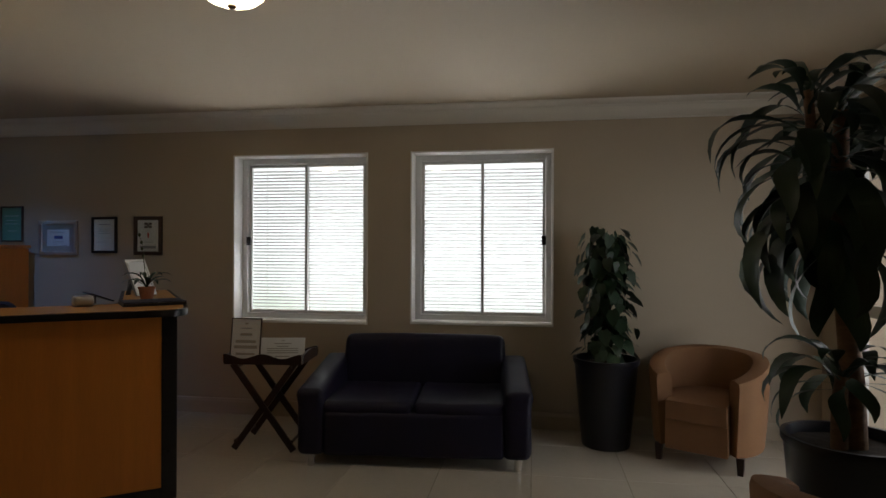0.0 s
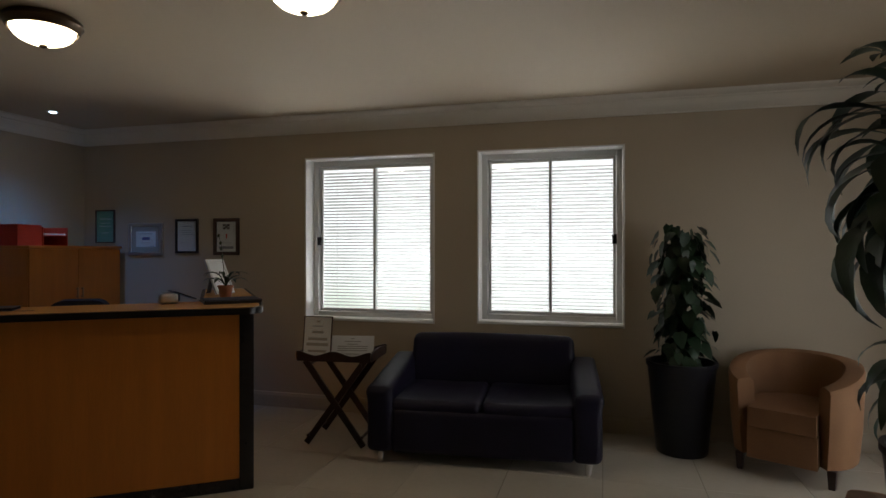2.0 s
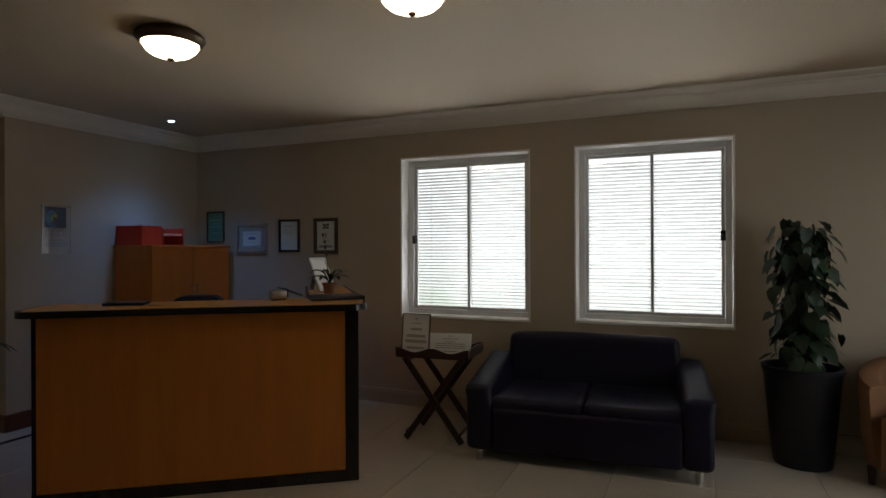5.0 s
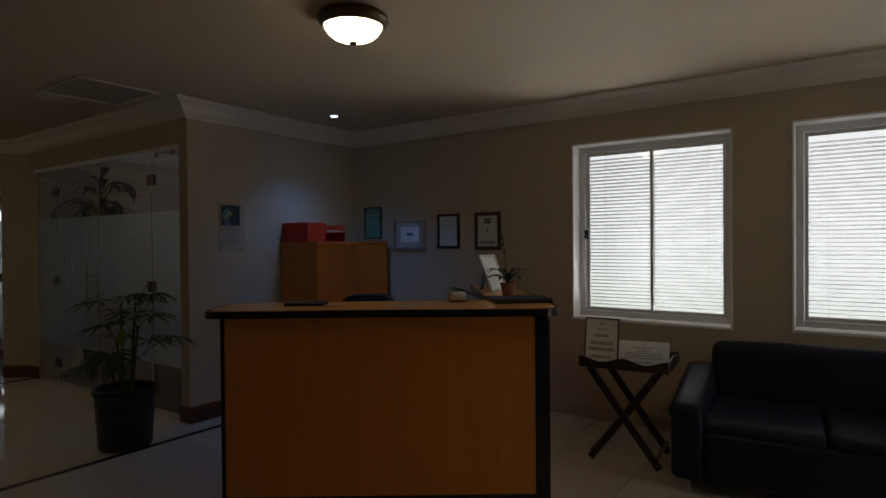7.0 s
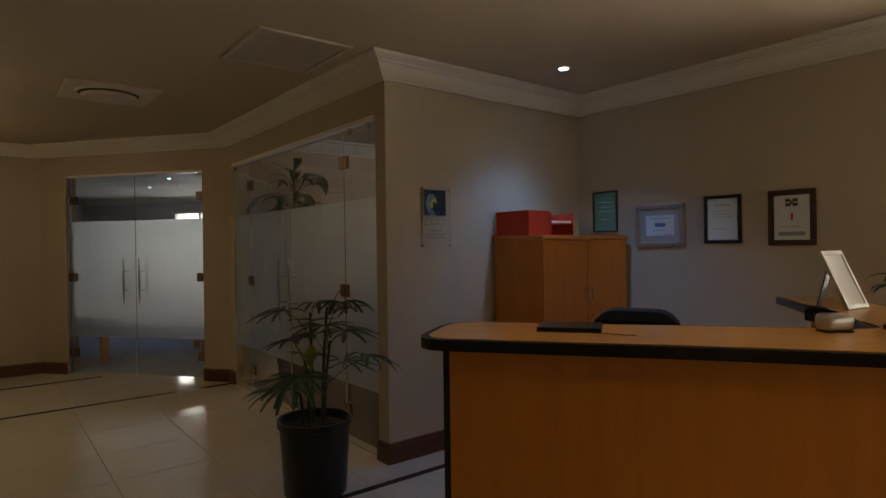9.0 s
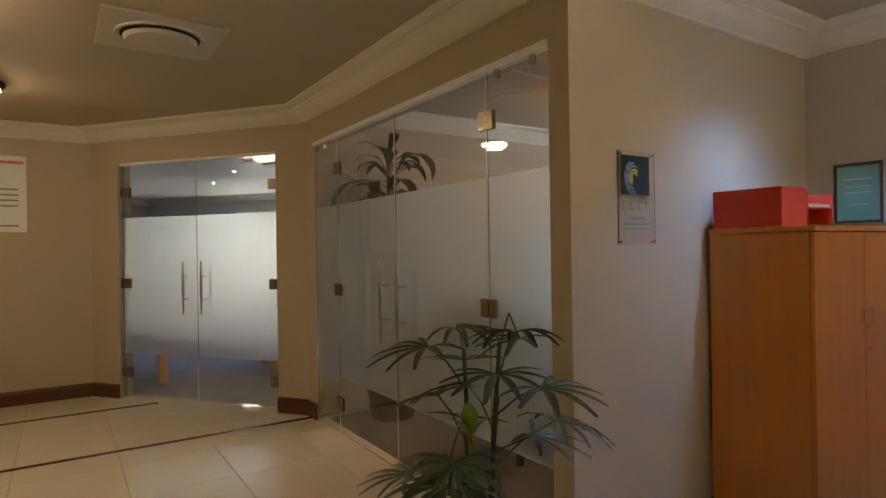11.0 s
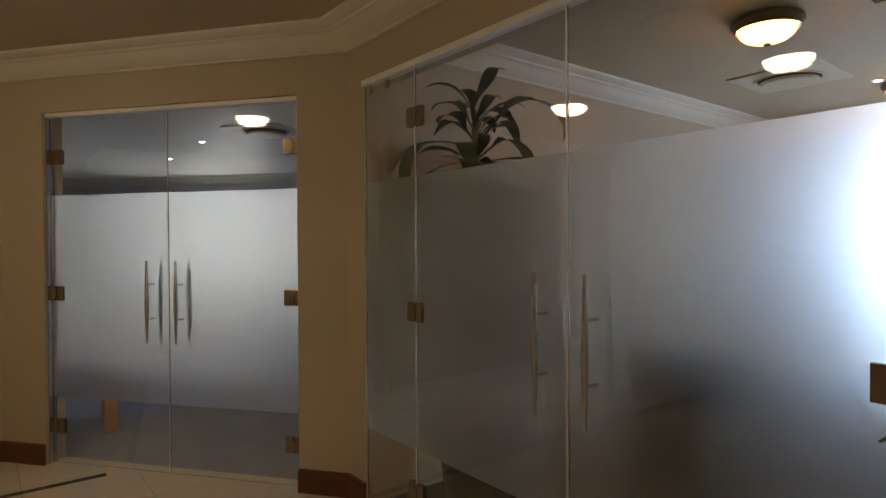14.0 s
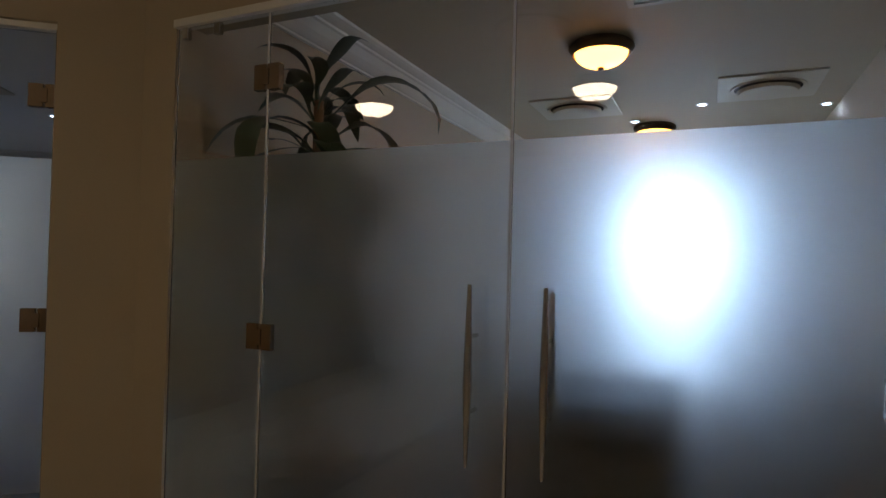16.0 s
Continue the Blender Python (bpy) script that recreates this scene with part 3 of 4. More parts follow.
def grille(m, a=0.62, b=0.56):
    th = thing("return_grille", m, "slatted white return air grille in the ceiling", "ceiling vent", "return grilles")
    part("frame", boxes((-a / 2, a / 2, -b / 2, -b / 2 + 0.03, -0.012, 0), (-a / 2, a / 2, b / 2 - 0.03, b / 2, -0.012, 0), (-a / 2, -a / 2 + 0.03, -b / 2 + 0.03, b / 2 - 0.03, -0.012, 0), (a / 2 - 0.03, a / 2, -b / 2 + 0.03, b / 2 - 0.03, -0.012, 0)), VENT, th, bevel=0.002)
    part("backing", box(-a / 2 + 0.03, a / 2 - 0.03, -b / 2 + 0.03, b / 2 - 0.03, -0.003, 0), VENTMID, th)
    sl = data("slat", box(-a / 2 + 0.03, a / 2 - 0.03, -0.008, 0.008, -0.001, 0.001), VENT)
    k = int((b - 0.08) / 0.02)
    for i in range(k):
        part("slat", sl, VENT, th, m=pose(0, -b / 2 + 0.045 + i * 0.02, -0.008, 12))


grille(pose(-5.26, 3.045, H))
grille(pose(-6.1, 4.55, H))

# ---- reception desk ----
DESK = pose(-3.512, 2.83, 0, 0, 0, 35.6)
L = 1.755
desk = thing("reception_desk", DESK, "orange maple reception desk with black lacquered edges", "reception desk")
part("front_panel", box(0.022, L - 0.08, 0.004, 0.03, 0.07, 1.030), MAPLE, desk, "orange maple front panel", bevel=0.002)
part("plinth", box(-0.002, L - 0.08, 0.0, 0.04, 0.0, 0.07), BLACKEDGE, desk, "black plinth", bevel=0.003)
part("corner_post", box(L - 0.08, L, -0.002, 0.07, 0.0, 1.030), BLACKEDGE, desk, "black corner post", bevel=0.006)
part("edge_strip", box(0.0, 0.022, 0.0, 0.04, 0.07, 1.030), BLACKEDGE, desk, "black edge strip", bevel=0.003)
part("end_panel", box(0.0, 0.028, 0.041, 0.42, 0.0, 1.030), MAPLE, desk, bevel=0.002)
part("return_panel", box(L - 0.16, L - 0.13, 0.071, 1.74, 0.0, 1.030), MAPLE, desk, bevel=0.002)
part("work_surface", boxes((0.03, L - 0.17, 0.04, 0.62, 0.72, 0.75), (1.15, L - 0.17, 0.62, 1.7, 0.72, 0.75)), COUNTERTOP, desk, bevel=0.004)


def rounded(pts, r, k=5):
    out = []
    n = len(pts)
    for i, p in enumerate(pts):
        rr = r[i] if isinstance(r, (list, tuple)) else r
        p = Vector(p)
        a, b = (Vector(pts[i - 1]) - p).normalized(), (Vector(pts[(i + 1) % n]) - p).normalized()
        for j in range(k + 1):
            t = j / k
            out.append(tuple((p + a * rr) * (1 - t) ** 2 + p * 2 * t * (1 - t) + (p + b * rr) * t ** 2))
    return out


TOPO = [(-0.085, -0.07), (L * 0.5, -0.055), (L + 0.05, -0.085), (L + 0.07, 0.3), (L + 0.01, 1.74), (1.42, 1.74), (1.44, 0.46), (-0.085, 0.40)]
ring_o = rounded(TOPO, [0.12, 0.2, 0.14, 0.2, 0.03, 0.03, 0.10, 0.14])
bm = bmesh.new()
slab(bm, ring_o, 1.032, 1.069)
part("top_edge", bm, BLACKEDGE, desk, "rounded black edge band", bevel=0.012, smooth=True, segs=3)
bm = bmesh.new()
inner = rounded([(-0.06, -0.045), (L * 0.5, -0.03), (L + 0.025, -0.06), (L + 0.045, 0.3), (L - 0.012, 1.715), (1.445, 1.715), (1.465, 0.435), (-0.06, 0.375)], [0.11, 0.2, 0.12, 0.2, 0.02, 0.02, 0.10, 0.12])
slab(bm, inner, 1.0695, 1.0715)
part("counter_top", bm, COUNTERTOP, desk, "pale beech laminate top")
TZ = 1.0717


def on_desk(u, v, rz=0):
    return DESK @ pose(u, v, TZ, 0, 0, rz)


bk = thing("book", on_desk(0.41, 0.235, 0) @ Matrix.Diagonal((0.92, 0.92, 0.75, 1)), "closed black hardback visitors' book on the desk", "book")
part("cover", boxes((-0.12, 0.12, -0.09, 0.09, 0, 0.003), (-0.12, 0.12, -0.09, 0.09, 0.019, 0.022), (-0.12, -0.116, -0.09, 0.09, 0.003, 0.019)), BLACKFRAME, bk, bevel=0.001)
part("page_block", box(-0.116, 0.116, -0.086, 0.086, 0.003, 0.019), NAVYCLOTH, bk, "dark page block")
rb = bmesh.new()
tube(rb, [(0.10, -0.09, 0.004), (0.15, -0.10, 0.002), (0.20, -0.12, 0.002), (0.24, -0.118, 0.002)], 0.0018, 6)
part("bookmark", rb, BLACKFRAME, bk, "thin dark ribbon")
bl = thing("desk_speaker", on_desk(1.27, 0.34, 20), "small silver rounded box on the reception desk", "desk speaker")
part("shell", box(-0.052, 0.052, -0.035, 0.035, 0.004, 0.062), SILVER, bl, bevel=0.018, smooth=True, segs=4)
part("base", box(-0.046, 0.046, -0.030, 0.030, 0.0, 0.004), BLACKFRAME, bl)
dp = thing("reading_stand", on_desk(1.33, 0.60, 20) @ Matrix.Scale(0.72, 4), "tilted black stand with a brown wooden back on the desk", "stand")
part("plate", box(-0.10, 0.10, -0.11, 0.11, 0.0, 0.010), BLACKFRAME, dp, bevel=0.003, m=pose(0, 0, 0.045, 0, 22, 0))
part("support", box(-0.065, -0.04, -0.09, 0.09, 0.0, 0.062), DARKWOOD, dp, "brown wooden support", bevel=0.003)
tr = thing("folder", on_desk(1.63, 0.33, 8), "flat black folder on the desk corner", "folder")
part("cover", box(-0.17, 0.17, -0.13, 0.13, 0, 0.018), BLACKFRAME, tr, bevel=0.003)
part("sheet", box(-0.165, 0.172, -0.122, 0.122, 0.0181, 0.023), NAVYCLOTH, tr, bevel=0.001)


def leaf_mesh(name, length, width, rise, droop, mat, fold=0.25, segs=7, wave=0.0, tip=1.0):
    """A strap leaf along +x that rises, arches over and hangs."""
    bm = bmesh.new()
    x, z, a = 0.0, 0.0, radians(rise)
    rows = []
    for i in range(segs + 1):
        t = i / segs
        k1 = min(1, max(0, (t - 0.2) / 0.38))
        k2 = min(1, max(0, (t - 0.62) / 0.38))
        w = width * 0.5 * (0.16 + 0.84 * k1 * k1 * (3 - 2 * k1)) * max(0.04, 1 - k2 * k2)
        dz = abs(w) * fold
        sw = wave * math.sin(t * 9)
        c = Vector((x, sw * width, z))
        nx, nz = -math.sin(a), math.cos(a)
        rows.append([bm.verts.new(c + Vector((nx * dz, -w, nz * dz))), bm.verts.new(c), bm.verts.new(c + Vector((nx * dz, w, nz * dz)))])
        st = length / segs
        x += math.cos(a) * st
        z += math.sin(a) * st
        a -= radians(droop) / segs * (0.4 + 1.2 * t)
    for p, q in zip(rows, rows[1:]):
        bm.faces.new((p[0], p[1], q[1], q[0]))
        bm.faces.new((p[1], p[2], q[2], q[1]))
    return data(name, bm, mat, smooth=True)


op = thing("potted_orchid", on_desk(1.60, 0.57) @ Matrix.Scale(0.8, 4), "small orchid with strap leaves in a terracotta pot", "plant")
bm = bmesh.new()
lathe(bm, [(0.0, 0.0), (0.042, 0.0), (0.058, 0.10), (0.064, 0.10), (0.064, 0.115), (0.052, 0.115), (0.050, 0.10), (0.0, 0.098)], 24)
part("pot", bm, TERRACOTTA, op, "terracotta pot", smooth=True)
om = [leaf_mesh("leaf", l, w, r, d, LEAF, 0.3) for l, w, r, d in ((0.26, 0.04, 70, 150), (0.22, 0.045, 50, 130), (0.18, 0.04, 60, 90))]
for i in range(14):
    part("leaf", om[i % 3], LEAF, op, m=pose(0, 0, 0.10, 0, 0, i * 137.5))
bm = bmesh.new()
tube(bm, [(0, 0, 0.1), (-0.02, 0.01, 0.3), (-0.03, 0.02, 0.44), (-0.06, 0.03, 0.55)], [0.003, 0.003, 0.002, 0.0015], 6)
part("stalk", bm, STEM, op)
for i, (x, y, z) in enumerate(((-0.025, 0.015, 0.36), (-0.035, 0.02, 0.42), (-0.04, 0.022, 0.47), (-0.055, 0.03, 0.53))):
    bm = bmesh.new()
    bmesh.ops.create_icosphere(bm, subdivisions=1, radius=0.012)
    part("bud", bm, STEM, op, smooth=True, m=pose(x, y, z) @ Matrix.Diagonal((1, 1, 1.4, 1)))

ph = thing("photo_frame", on_desk(1.60, 1.10, 48), "silver edged picture frame leaning on the desk", "picture frame")
tl = pose(0, 0, 0, -24)
part("frame", boxes((-0.095, 0.095, -0.008, 0.008, 0.0, 0.02), (-0.095, 0.095, -0.008, 0.008, 0.26, 0.28), (-0.095, -0.077, -0.008, 0.008, 0.02, 0.26), (0.077, 0.095, -0.008, 0.008, 0.02, 0.26)), SILVER, ph, bevel=0.002, m=tl)
part("picture", box(-0.077, 0.077, -0.003, 0.003, 0.02, 0.26), PAPER, ph, m=tl)
part("easel_leg", box(-0.02, 0.02, 0.0, 0.005, 0.0, 0.23), BLACKFRAME, ph, m=pose(0, 0.16, 0, 15))

# desk chair
oc = thing("office_chair", pose(-3.72, 4.36, 0, 0, 0, 205), "navy fabric office chair behind the desk", "chair")
bm = bmesh.new()
slab(bm, rounded([(-0.20, 0.0), (0.20, 0.0), (0.24, 0.30), (0.20, 0.42), (-0.20, 0.42), (-0.24, 0.30)], [0.06, 0.06, 0.08, 0.09, 0.09, 0.08]), -0.035, 0.035)
for v in bm.verts:
    v.co.z -= 0.9 * v.co.x ** 2
part("backrest", bm, NAVYCLOTH, oc, bevel=0.018, smooth=True, segs=3, m=pose(0, 0.25, 0.64, 84, 0, 0) @ Matrix.Diagonal((0.88, 1, 1, 1)))
part("seat", box(-0.24, 0.24, -0.24, 0.22, 0.44, 0.53), NAVYCLOTH, oc, bevel=0.03, smooth=True, segs=3)
part("back_bar", box(-0.03, 0.03, 0.285, 0.30, 0.42, 0.8), BUCKET, oc, bevel=0.004)
bm = bmesh.new()
tube(bm, [(0, 0, 0.1), (0, 0, 0.44)], 0.028, 14)
part("column", bm, BUCKET, oc, smooth=True)
for i in range(5):
    a = radians(72 * i)
    bm = bmesh.new()
    tube(bm, [(0, 0, 0.1), (0.28 * math.cos(a), 0.28 * math.sin(a), 0.07)], [0.022, 0.014], 8)
    lg = part("leg", bm, BUCKET, oc)
    bm = bmesh.new()
    tube(bm, [(0.28 * math.cos(a), 0.28 * math.sin(a) - 0.018, 0.028), (0.28 * math.cos(a), 0.28 * math.sin(a) + 0.018, 0.028)], 0.028, 12)
    part("castor", bm, BUCKET, lg)

# cabinet
cb = thing("cabinet", pose(LX + 0.022, 4.52, 0), "orange maple two-door stationery cabinet against the wall", "cabinet")
CD, CW_, CH = 0.47, 0.93, 1.436
part("bottom", box(0, CD - 0.02, 0, CW_, 0.0, 0.02), MAPLE, cb)
part("side_panel", box(0, CD - 0.02, 0, 0.018, 0.02, CH - 0.025), MAPLE, cb, bevel=0.001)
part("side_panel", box(0, CD - 0.02, CW_ - 0.018, CW_, 0.02, CH - 0.025), MAPLE, cb, bevel=0.001)
part("back_panel", box(0, 0.012, 0.018, CW_ - 0.018, 0.02, CH - 0.025), MAPLE, cb)
part("top", box(-0.002, CD + 0.01, -0.012, CW_ + 0.012, CH - 0.025, CH), MAPLE, cb, bevel=0.003)
for y0, y1, hy in ((0.002, CW_ / 2 - 0.002, CW_ / 2 - 0.025), (CW_ / 2 + 0.002, CW_ - 0.002, CW_ / 2 + 0.025)):
    d = part("door", box(CD - 0.018, CD, y0, y1, 0.03, CH - 0.03), MAPLE, cb, bevel=0.002)
    part("handle", boxes((CD, CD + 0.022, hy - 0.005, hy + 0.005, 0.985, 0.995), (CD, CD + 0.022, hy - 0.005, hy + 0.005, 1.055, 1.065), (CD + 0.016, CD + 0.028, hy - 0.005, hy + 0.005, 0.98, 1.07)), OAK, d, "brown wooden handle", bevel=0.002)
part("lock", box(CD, CD + 0.006, CW_ / 2 + 0.04, CW_ / 2 + 0.056, 0.86, 0.876), CHROME, cb)


def letter_tray(m, h, label):
    th = thing("letter_tray", m, label, "letter tray", "red letter trays")
    part("base", box(-0.16, 0.16, -0.12, 0.12, 0.0, 0.006), RED, th, bevel=0.001)
    part("side_panel", box(-0.16, 0.16, -0.12, -0.115, 0.006, h), RED, th)
    part("side_panel", box(-0.16, 0.16, 0.115, 0.12, 0.006, h), RED, th)
    part("back_panel", box(-0.16, -0.155, -0.115, 0.115, 0.006, h), RED, th)
    part("upper_tray", box(-0.15, 0.158, -0.115, 0.115, h * 0.55, h * 0.55 + 0.005), RED, th)
    part("paper", box(-0.14, 0.155, -0.10, 0.10, h * 0.55 + 0.005, h * 0.55 + 0.02), PAPER, th, "white papers")


letter_tray(pose(LX + 0.20, 4.635, CH, 0, 0, 180) @ Matrix.Diagonal((1.0, 0.9, 1, 1)), 0.175, "red plastic letter tray on the cabinet")
letter_tray(pose(LX + 0.20, 4.875, CH) @ Matrix.Diagonal((1.0, 1, 1, 1)), 0.16, "red plastic letter tray with papers on the cabinet")

# framed certificates on the window wall
def framed(x0, x1, z0, z1, fm, w, mount, label, sheet=PAPER, marks=(), m=None, d=0.02):
    th = thing("framed_certificate", m or pose((x0 + x1) / 2, WY, z0), label, "framed certificate", "certificates on the wall")
    a, b = (x1 - x0) / 2, z1 - z0
    part("frame", boxes((-a, a, -d, -0.001, 0, w), (-a, a, -d, -0.001, b - w, b), (-a, -a + w, -d, -0.001, w, b - w), (a - w, a, -d, -0.001, w, b - w)), fm, th, bevel=0.003)
    part("mount", box(-a + w, a - w, -0.008, -0.001, w, b - w), MATBOARD if mount else sheet, th)
    k = 0.05 if mount else 0.004
    part("sheet", box(-a + w + k, a - w - k, -0.0095, -0.008, w + k, b - w - k), sheet, th)
    for u0, u1, v0, v1, mm in marks:
        part("print", box(u0 * a * 2, u1 * a * 2, -0.0112, -0.0095, v0 * b, v1 * b), mm, th)
    g = part("glazing", box(-a + w, a - w, -0.0150, -0.0135, w, b - w), CLEAR, th)
    g.visible_shadow = False
    return th


TEXT = [(-0.22, 0.22, 0.78, 0.80, GREYTEXT), (-0.25, 0.25, 0.66, 0.67, GREYTEXT), (-0.25, 0.2, 0.60, 0.61, GREYTEXT), (-0.25, 0.25, 0.54, 0.55, GREYTEXT), (-0.25, 0.1, 0.30, 0.31, GREYTEXT)]
framed(-4.527, -4.141, 1.348, 1.657, SILVER, 0.03, True, "silver framed certificate with a grey mount", PAPER, [(-0.1, 0.12, 0.47, 0.56, BLUEPRINT), (-0.2, 0.2, 0.66, 0.675, GREYTEXT), (-0.14, 0.14, 0.38, 0.39, GREYTEXT), (0.12, 0.24, 0.27, 0.29, GREYTEXT)])
framed(-3.996, -3.747, 1.368, 1.689, BLACKFRAME, 0.022, False, "black framed certificate with fine print", PAPER, TEXT)
framed(-3.58, -3.31, 1.352, 1.691, BROWNFRAME, 0.032, False, "dark brown framed certificate with an emblem", PAPER,
       [(-0.13, -0.02, 0.70, 0.76, BROWNFRAME), (0.02, 0.13, 0.70, 0.76, BROWNFRAME), (-0.13, -0.02, 0.78, 0.84, BROWNFRAME), (0.02, 0.13, 0.78, 0.84, BROWNFRAME), (-0.03, 0.03, 0.74, 0.80, BROWNFRAME), (-0.02, 0.03, 0.45, 0.58, RED), (-0.28, 0.28, 0.17, 0.24, GREYTEXT), (-0.2, 0.2, 0.33, 0.34, GREYTEXT)])
framed(-4.925, -4.695, 1.468, 1.79, BROWNFRAME, 0.012, False, "slim framed green certificate above the cabinet", GREENPAPER, [(-0.3, 0.3, 0.72, 0.735, PAPER), (-0.25, 0.25, 0.6, 0.61, PAPER), (-0.3, 0.3, 0.5, 0.51, PAPER), (-0.2, 0.2, 0.3, 0.31, PAPER)])

# acrylic sign on the reception wall
sg = thing("wall_sign", pose(LX, 3.88, 1.365, 0, 0, 0), "clear acrylic wall sign with a dark swirl emblem", "sign")
SIGNDARK = material("sign_emblem", (0.03, 0.05, 0.07), 0.15, var=0.2)
SIGNLIME = material("sign_lime", (0.62, 0.62, 0.14), 0.3)
SIGNBLUE = material("sign_blue", (0.16, 0.34, 0.55), 0.3)
g = part("plate", box(0.012, 0.017, 0.0, 0.24, 0.0, 0.405), ACRYLIC, sg)
g.visible_shadow = False
part("emblem", box(0.0175, 0.0195, 0.02, 0.20, 0.215, 0.385), SIGNDARK, sg)
for k, (r, mm) in enumerate(((0.022, SIGNLIME), (0.036, SIGNLIME), (0.052, SIGNBLUE), (0.066, SIGNBLUE), (0.080, SIGNBLUE))):
    bm = bmesh.new()
    pts = [(0.0198, 0.10 + r * 0.75 * math.cos(t), 0.29 + r * math.sin(t) * 0.95) for t in [radians(a) for a in range(20 + 25 * k, 240 + 15 * k, 15)]]
    tube(bm, pts, 0.0045, 6)
    part("swirl", bm, mm, sg)
for i in range(4):
    part("mark", boxes((0.0175, 0.019, 0.025 + i * 0.05, 0.032 + i * 0.05, 0.15, 0.19), (0.0175, 0.019, 0.032 + i * 0.05, 0.048 + i * 0.05, 0.15, 0.157), (0.0175, 0.019, 0.032 + i * 0.05, 0.048 + i * 0.05, 0.183, 0.19)), GREYTEXT, sg)
for z, a, b in ((0.11, 0.06, 0.17), (0.085, 0.03, 0.20), (0.065, 0.03, 0.20)):
    part("text_line", box(0.0175, 0.0185, a, b, z, z + 0.008), GREYTEXT, sg)
for y in (0.012, 0.228):
    for z in (0.012, 0.393):
        bm = bmesh.new()
        tube(bm, [(0, y, z), (0.021, y, z)], 0.006, 12)
        part("standoff", bm, CHROME, sg)

# poster on the corridor wall
po = thing("poster", pose(B2[0], 1.22, 1.57), "white poster with red and dark print on the wall", "poster")
part("sheet", box(0.001, 0.004, 0.0, 0.42, 0.0, 0.69), PAPER, po)
part("print", box(0.004, 0.005, 0.05, 0.40, 0.62, 0.645), RED, po, "red printed bar")
for z in (0.38, 0.33, 0.28, 0.23, 0.05):
    part("print", box(0.004, 0.005, 0.05, 0.36, z, z + 0.015), GREYTEXT, po)

# ---- sofa ----
SOFA = pose(-0.895, 4.90, 0, 0, 0, 4.8)
so = thing("sofa", SOFA, "navy leather two-seat sofa with chrome feet under the windows", "sofa")


def cushion(name, x0, x1, y0, y1, z0, z1, r, mat, parent, puff=0.0, label=""):
    bm = bmesh.new()
    bx(bm, x0, x1, y0, y1, z0, z1)
    bmesh.ops.bevel(bm, geom=list(bm.edges), offset=r, segments=4, profile=0.5, affect="EDGES", clamp_overlap=True)
    bmesh.ops.subdivide_edges(bm, edges=[e for e in bm.edges if e.calc_length() > 0.15], cuts=6, use_grid_fill=True)
    cx, cy = (x0 + x1) / 2, (y0 + y1) / 2
    for v in bm.verts:
        u, w = (v.co.x - cx) / (x1 - x0) * 2, (v.co.y - cy) / (y1 - y0) * 2
        f = max(0, 1 - u * u) * max(0, 1 - w * w)
        if v.co.z > (z0 + z1) / 2:
            v.co.z += puff * f
        v.co += 0.004 * noise.noise_vector(v.co * 6)
    return part(name, bm, mat, parent, label, smooth=True)


cushion("base", -0.585, 0.585, -0.425, 0.36, 0.075, 0.36, 0.03, LEATHER, so)
for x0, x1 in ((-0.60, -0.001), (0.001, 0.60)):
    cushion("seat", x0, x1, -0.415, 0.24, 0.33, 0.425, 0.045, LEATHER, so, -0.028)
bm = bmesh.new()
bx(bm, -0.63, 0.63, -0.085, 0.085, 0.0, 0.455)
bmesh.ops.bevel(bm, geom=list(bm.edges), offset=0.055, segments=4, profile=0.5, affect="EDGES")
bmesh.ops.subdivide_edges(bm, edges=[e for e in bm.edges if e.calc_length() > 0.25], cuts=7, use_grid_fill=True)
for v in bm.verts:
    k = v.co.z / 0.455
    v.co.x *= 1 - 0.035 * k
    v.co.z += 0.012 * k * (1 - (v.co.x / 0.63) ** 2) + 0.005 * noise.noise(v.co * 5)
    v.co.y += 0.012 * noise.noise(v.co * 4) + (0.02 * (1 - (v.co.x / 0.63) ** 2) if v.co.y < 0 else 0)
part("backrest", bm, LEATHER, so, smooth=True, m=pose(0, 0.31, 0.30, -9))
for s in (-1, 1):
    bm = bmesh.new()
    bx(bm, -0.09, 0.09, -0.43, 0.39, 0.075, 0.50)
    bmesh.ops.bevel(bm, geom=list(bm.edges), offset=0.045, segments=4, profile=0.5, affect="EDGES")
    bmesh.ops.subdivide_edges(bm, edges=[e for e in bm.edges if e.calc_length() > 0.25], cuts=5, use_grid_fill=True)
    for v in bm.verts:
        if v.co.z > 0.4:
            v.co.z += 0.11 * (v.co.y + 0.43) / 0.82
            v.co.x += s * 0.012
        v.co += 0.004 * noise.noise_vector(v.co * 6)
    part("armrest", bm, LEATHER, so, smooth=True, m=pose(s * 0.665, 0, 0))
for x in (-0.67, 0.67):
    for y in (-0.38, 0.34):
        bm = bmesh.new()
        tube(bm, [(x, y, 0), (x, y, 0.075)], 0.022, 14)
        part("foot", bm, CHROME, so, "chrome foot", smooth=True)

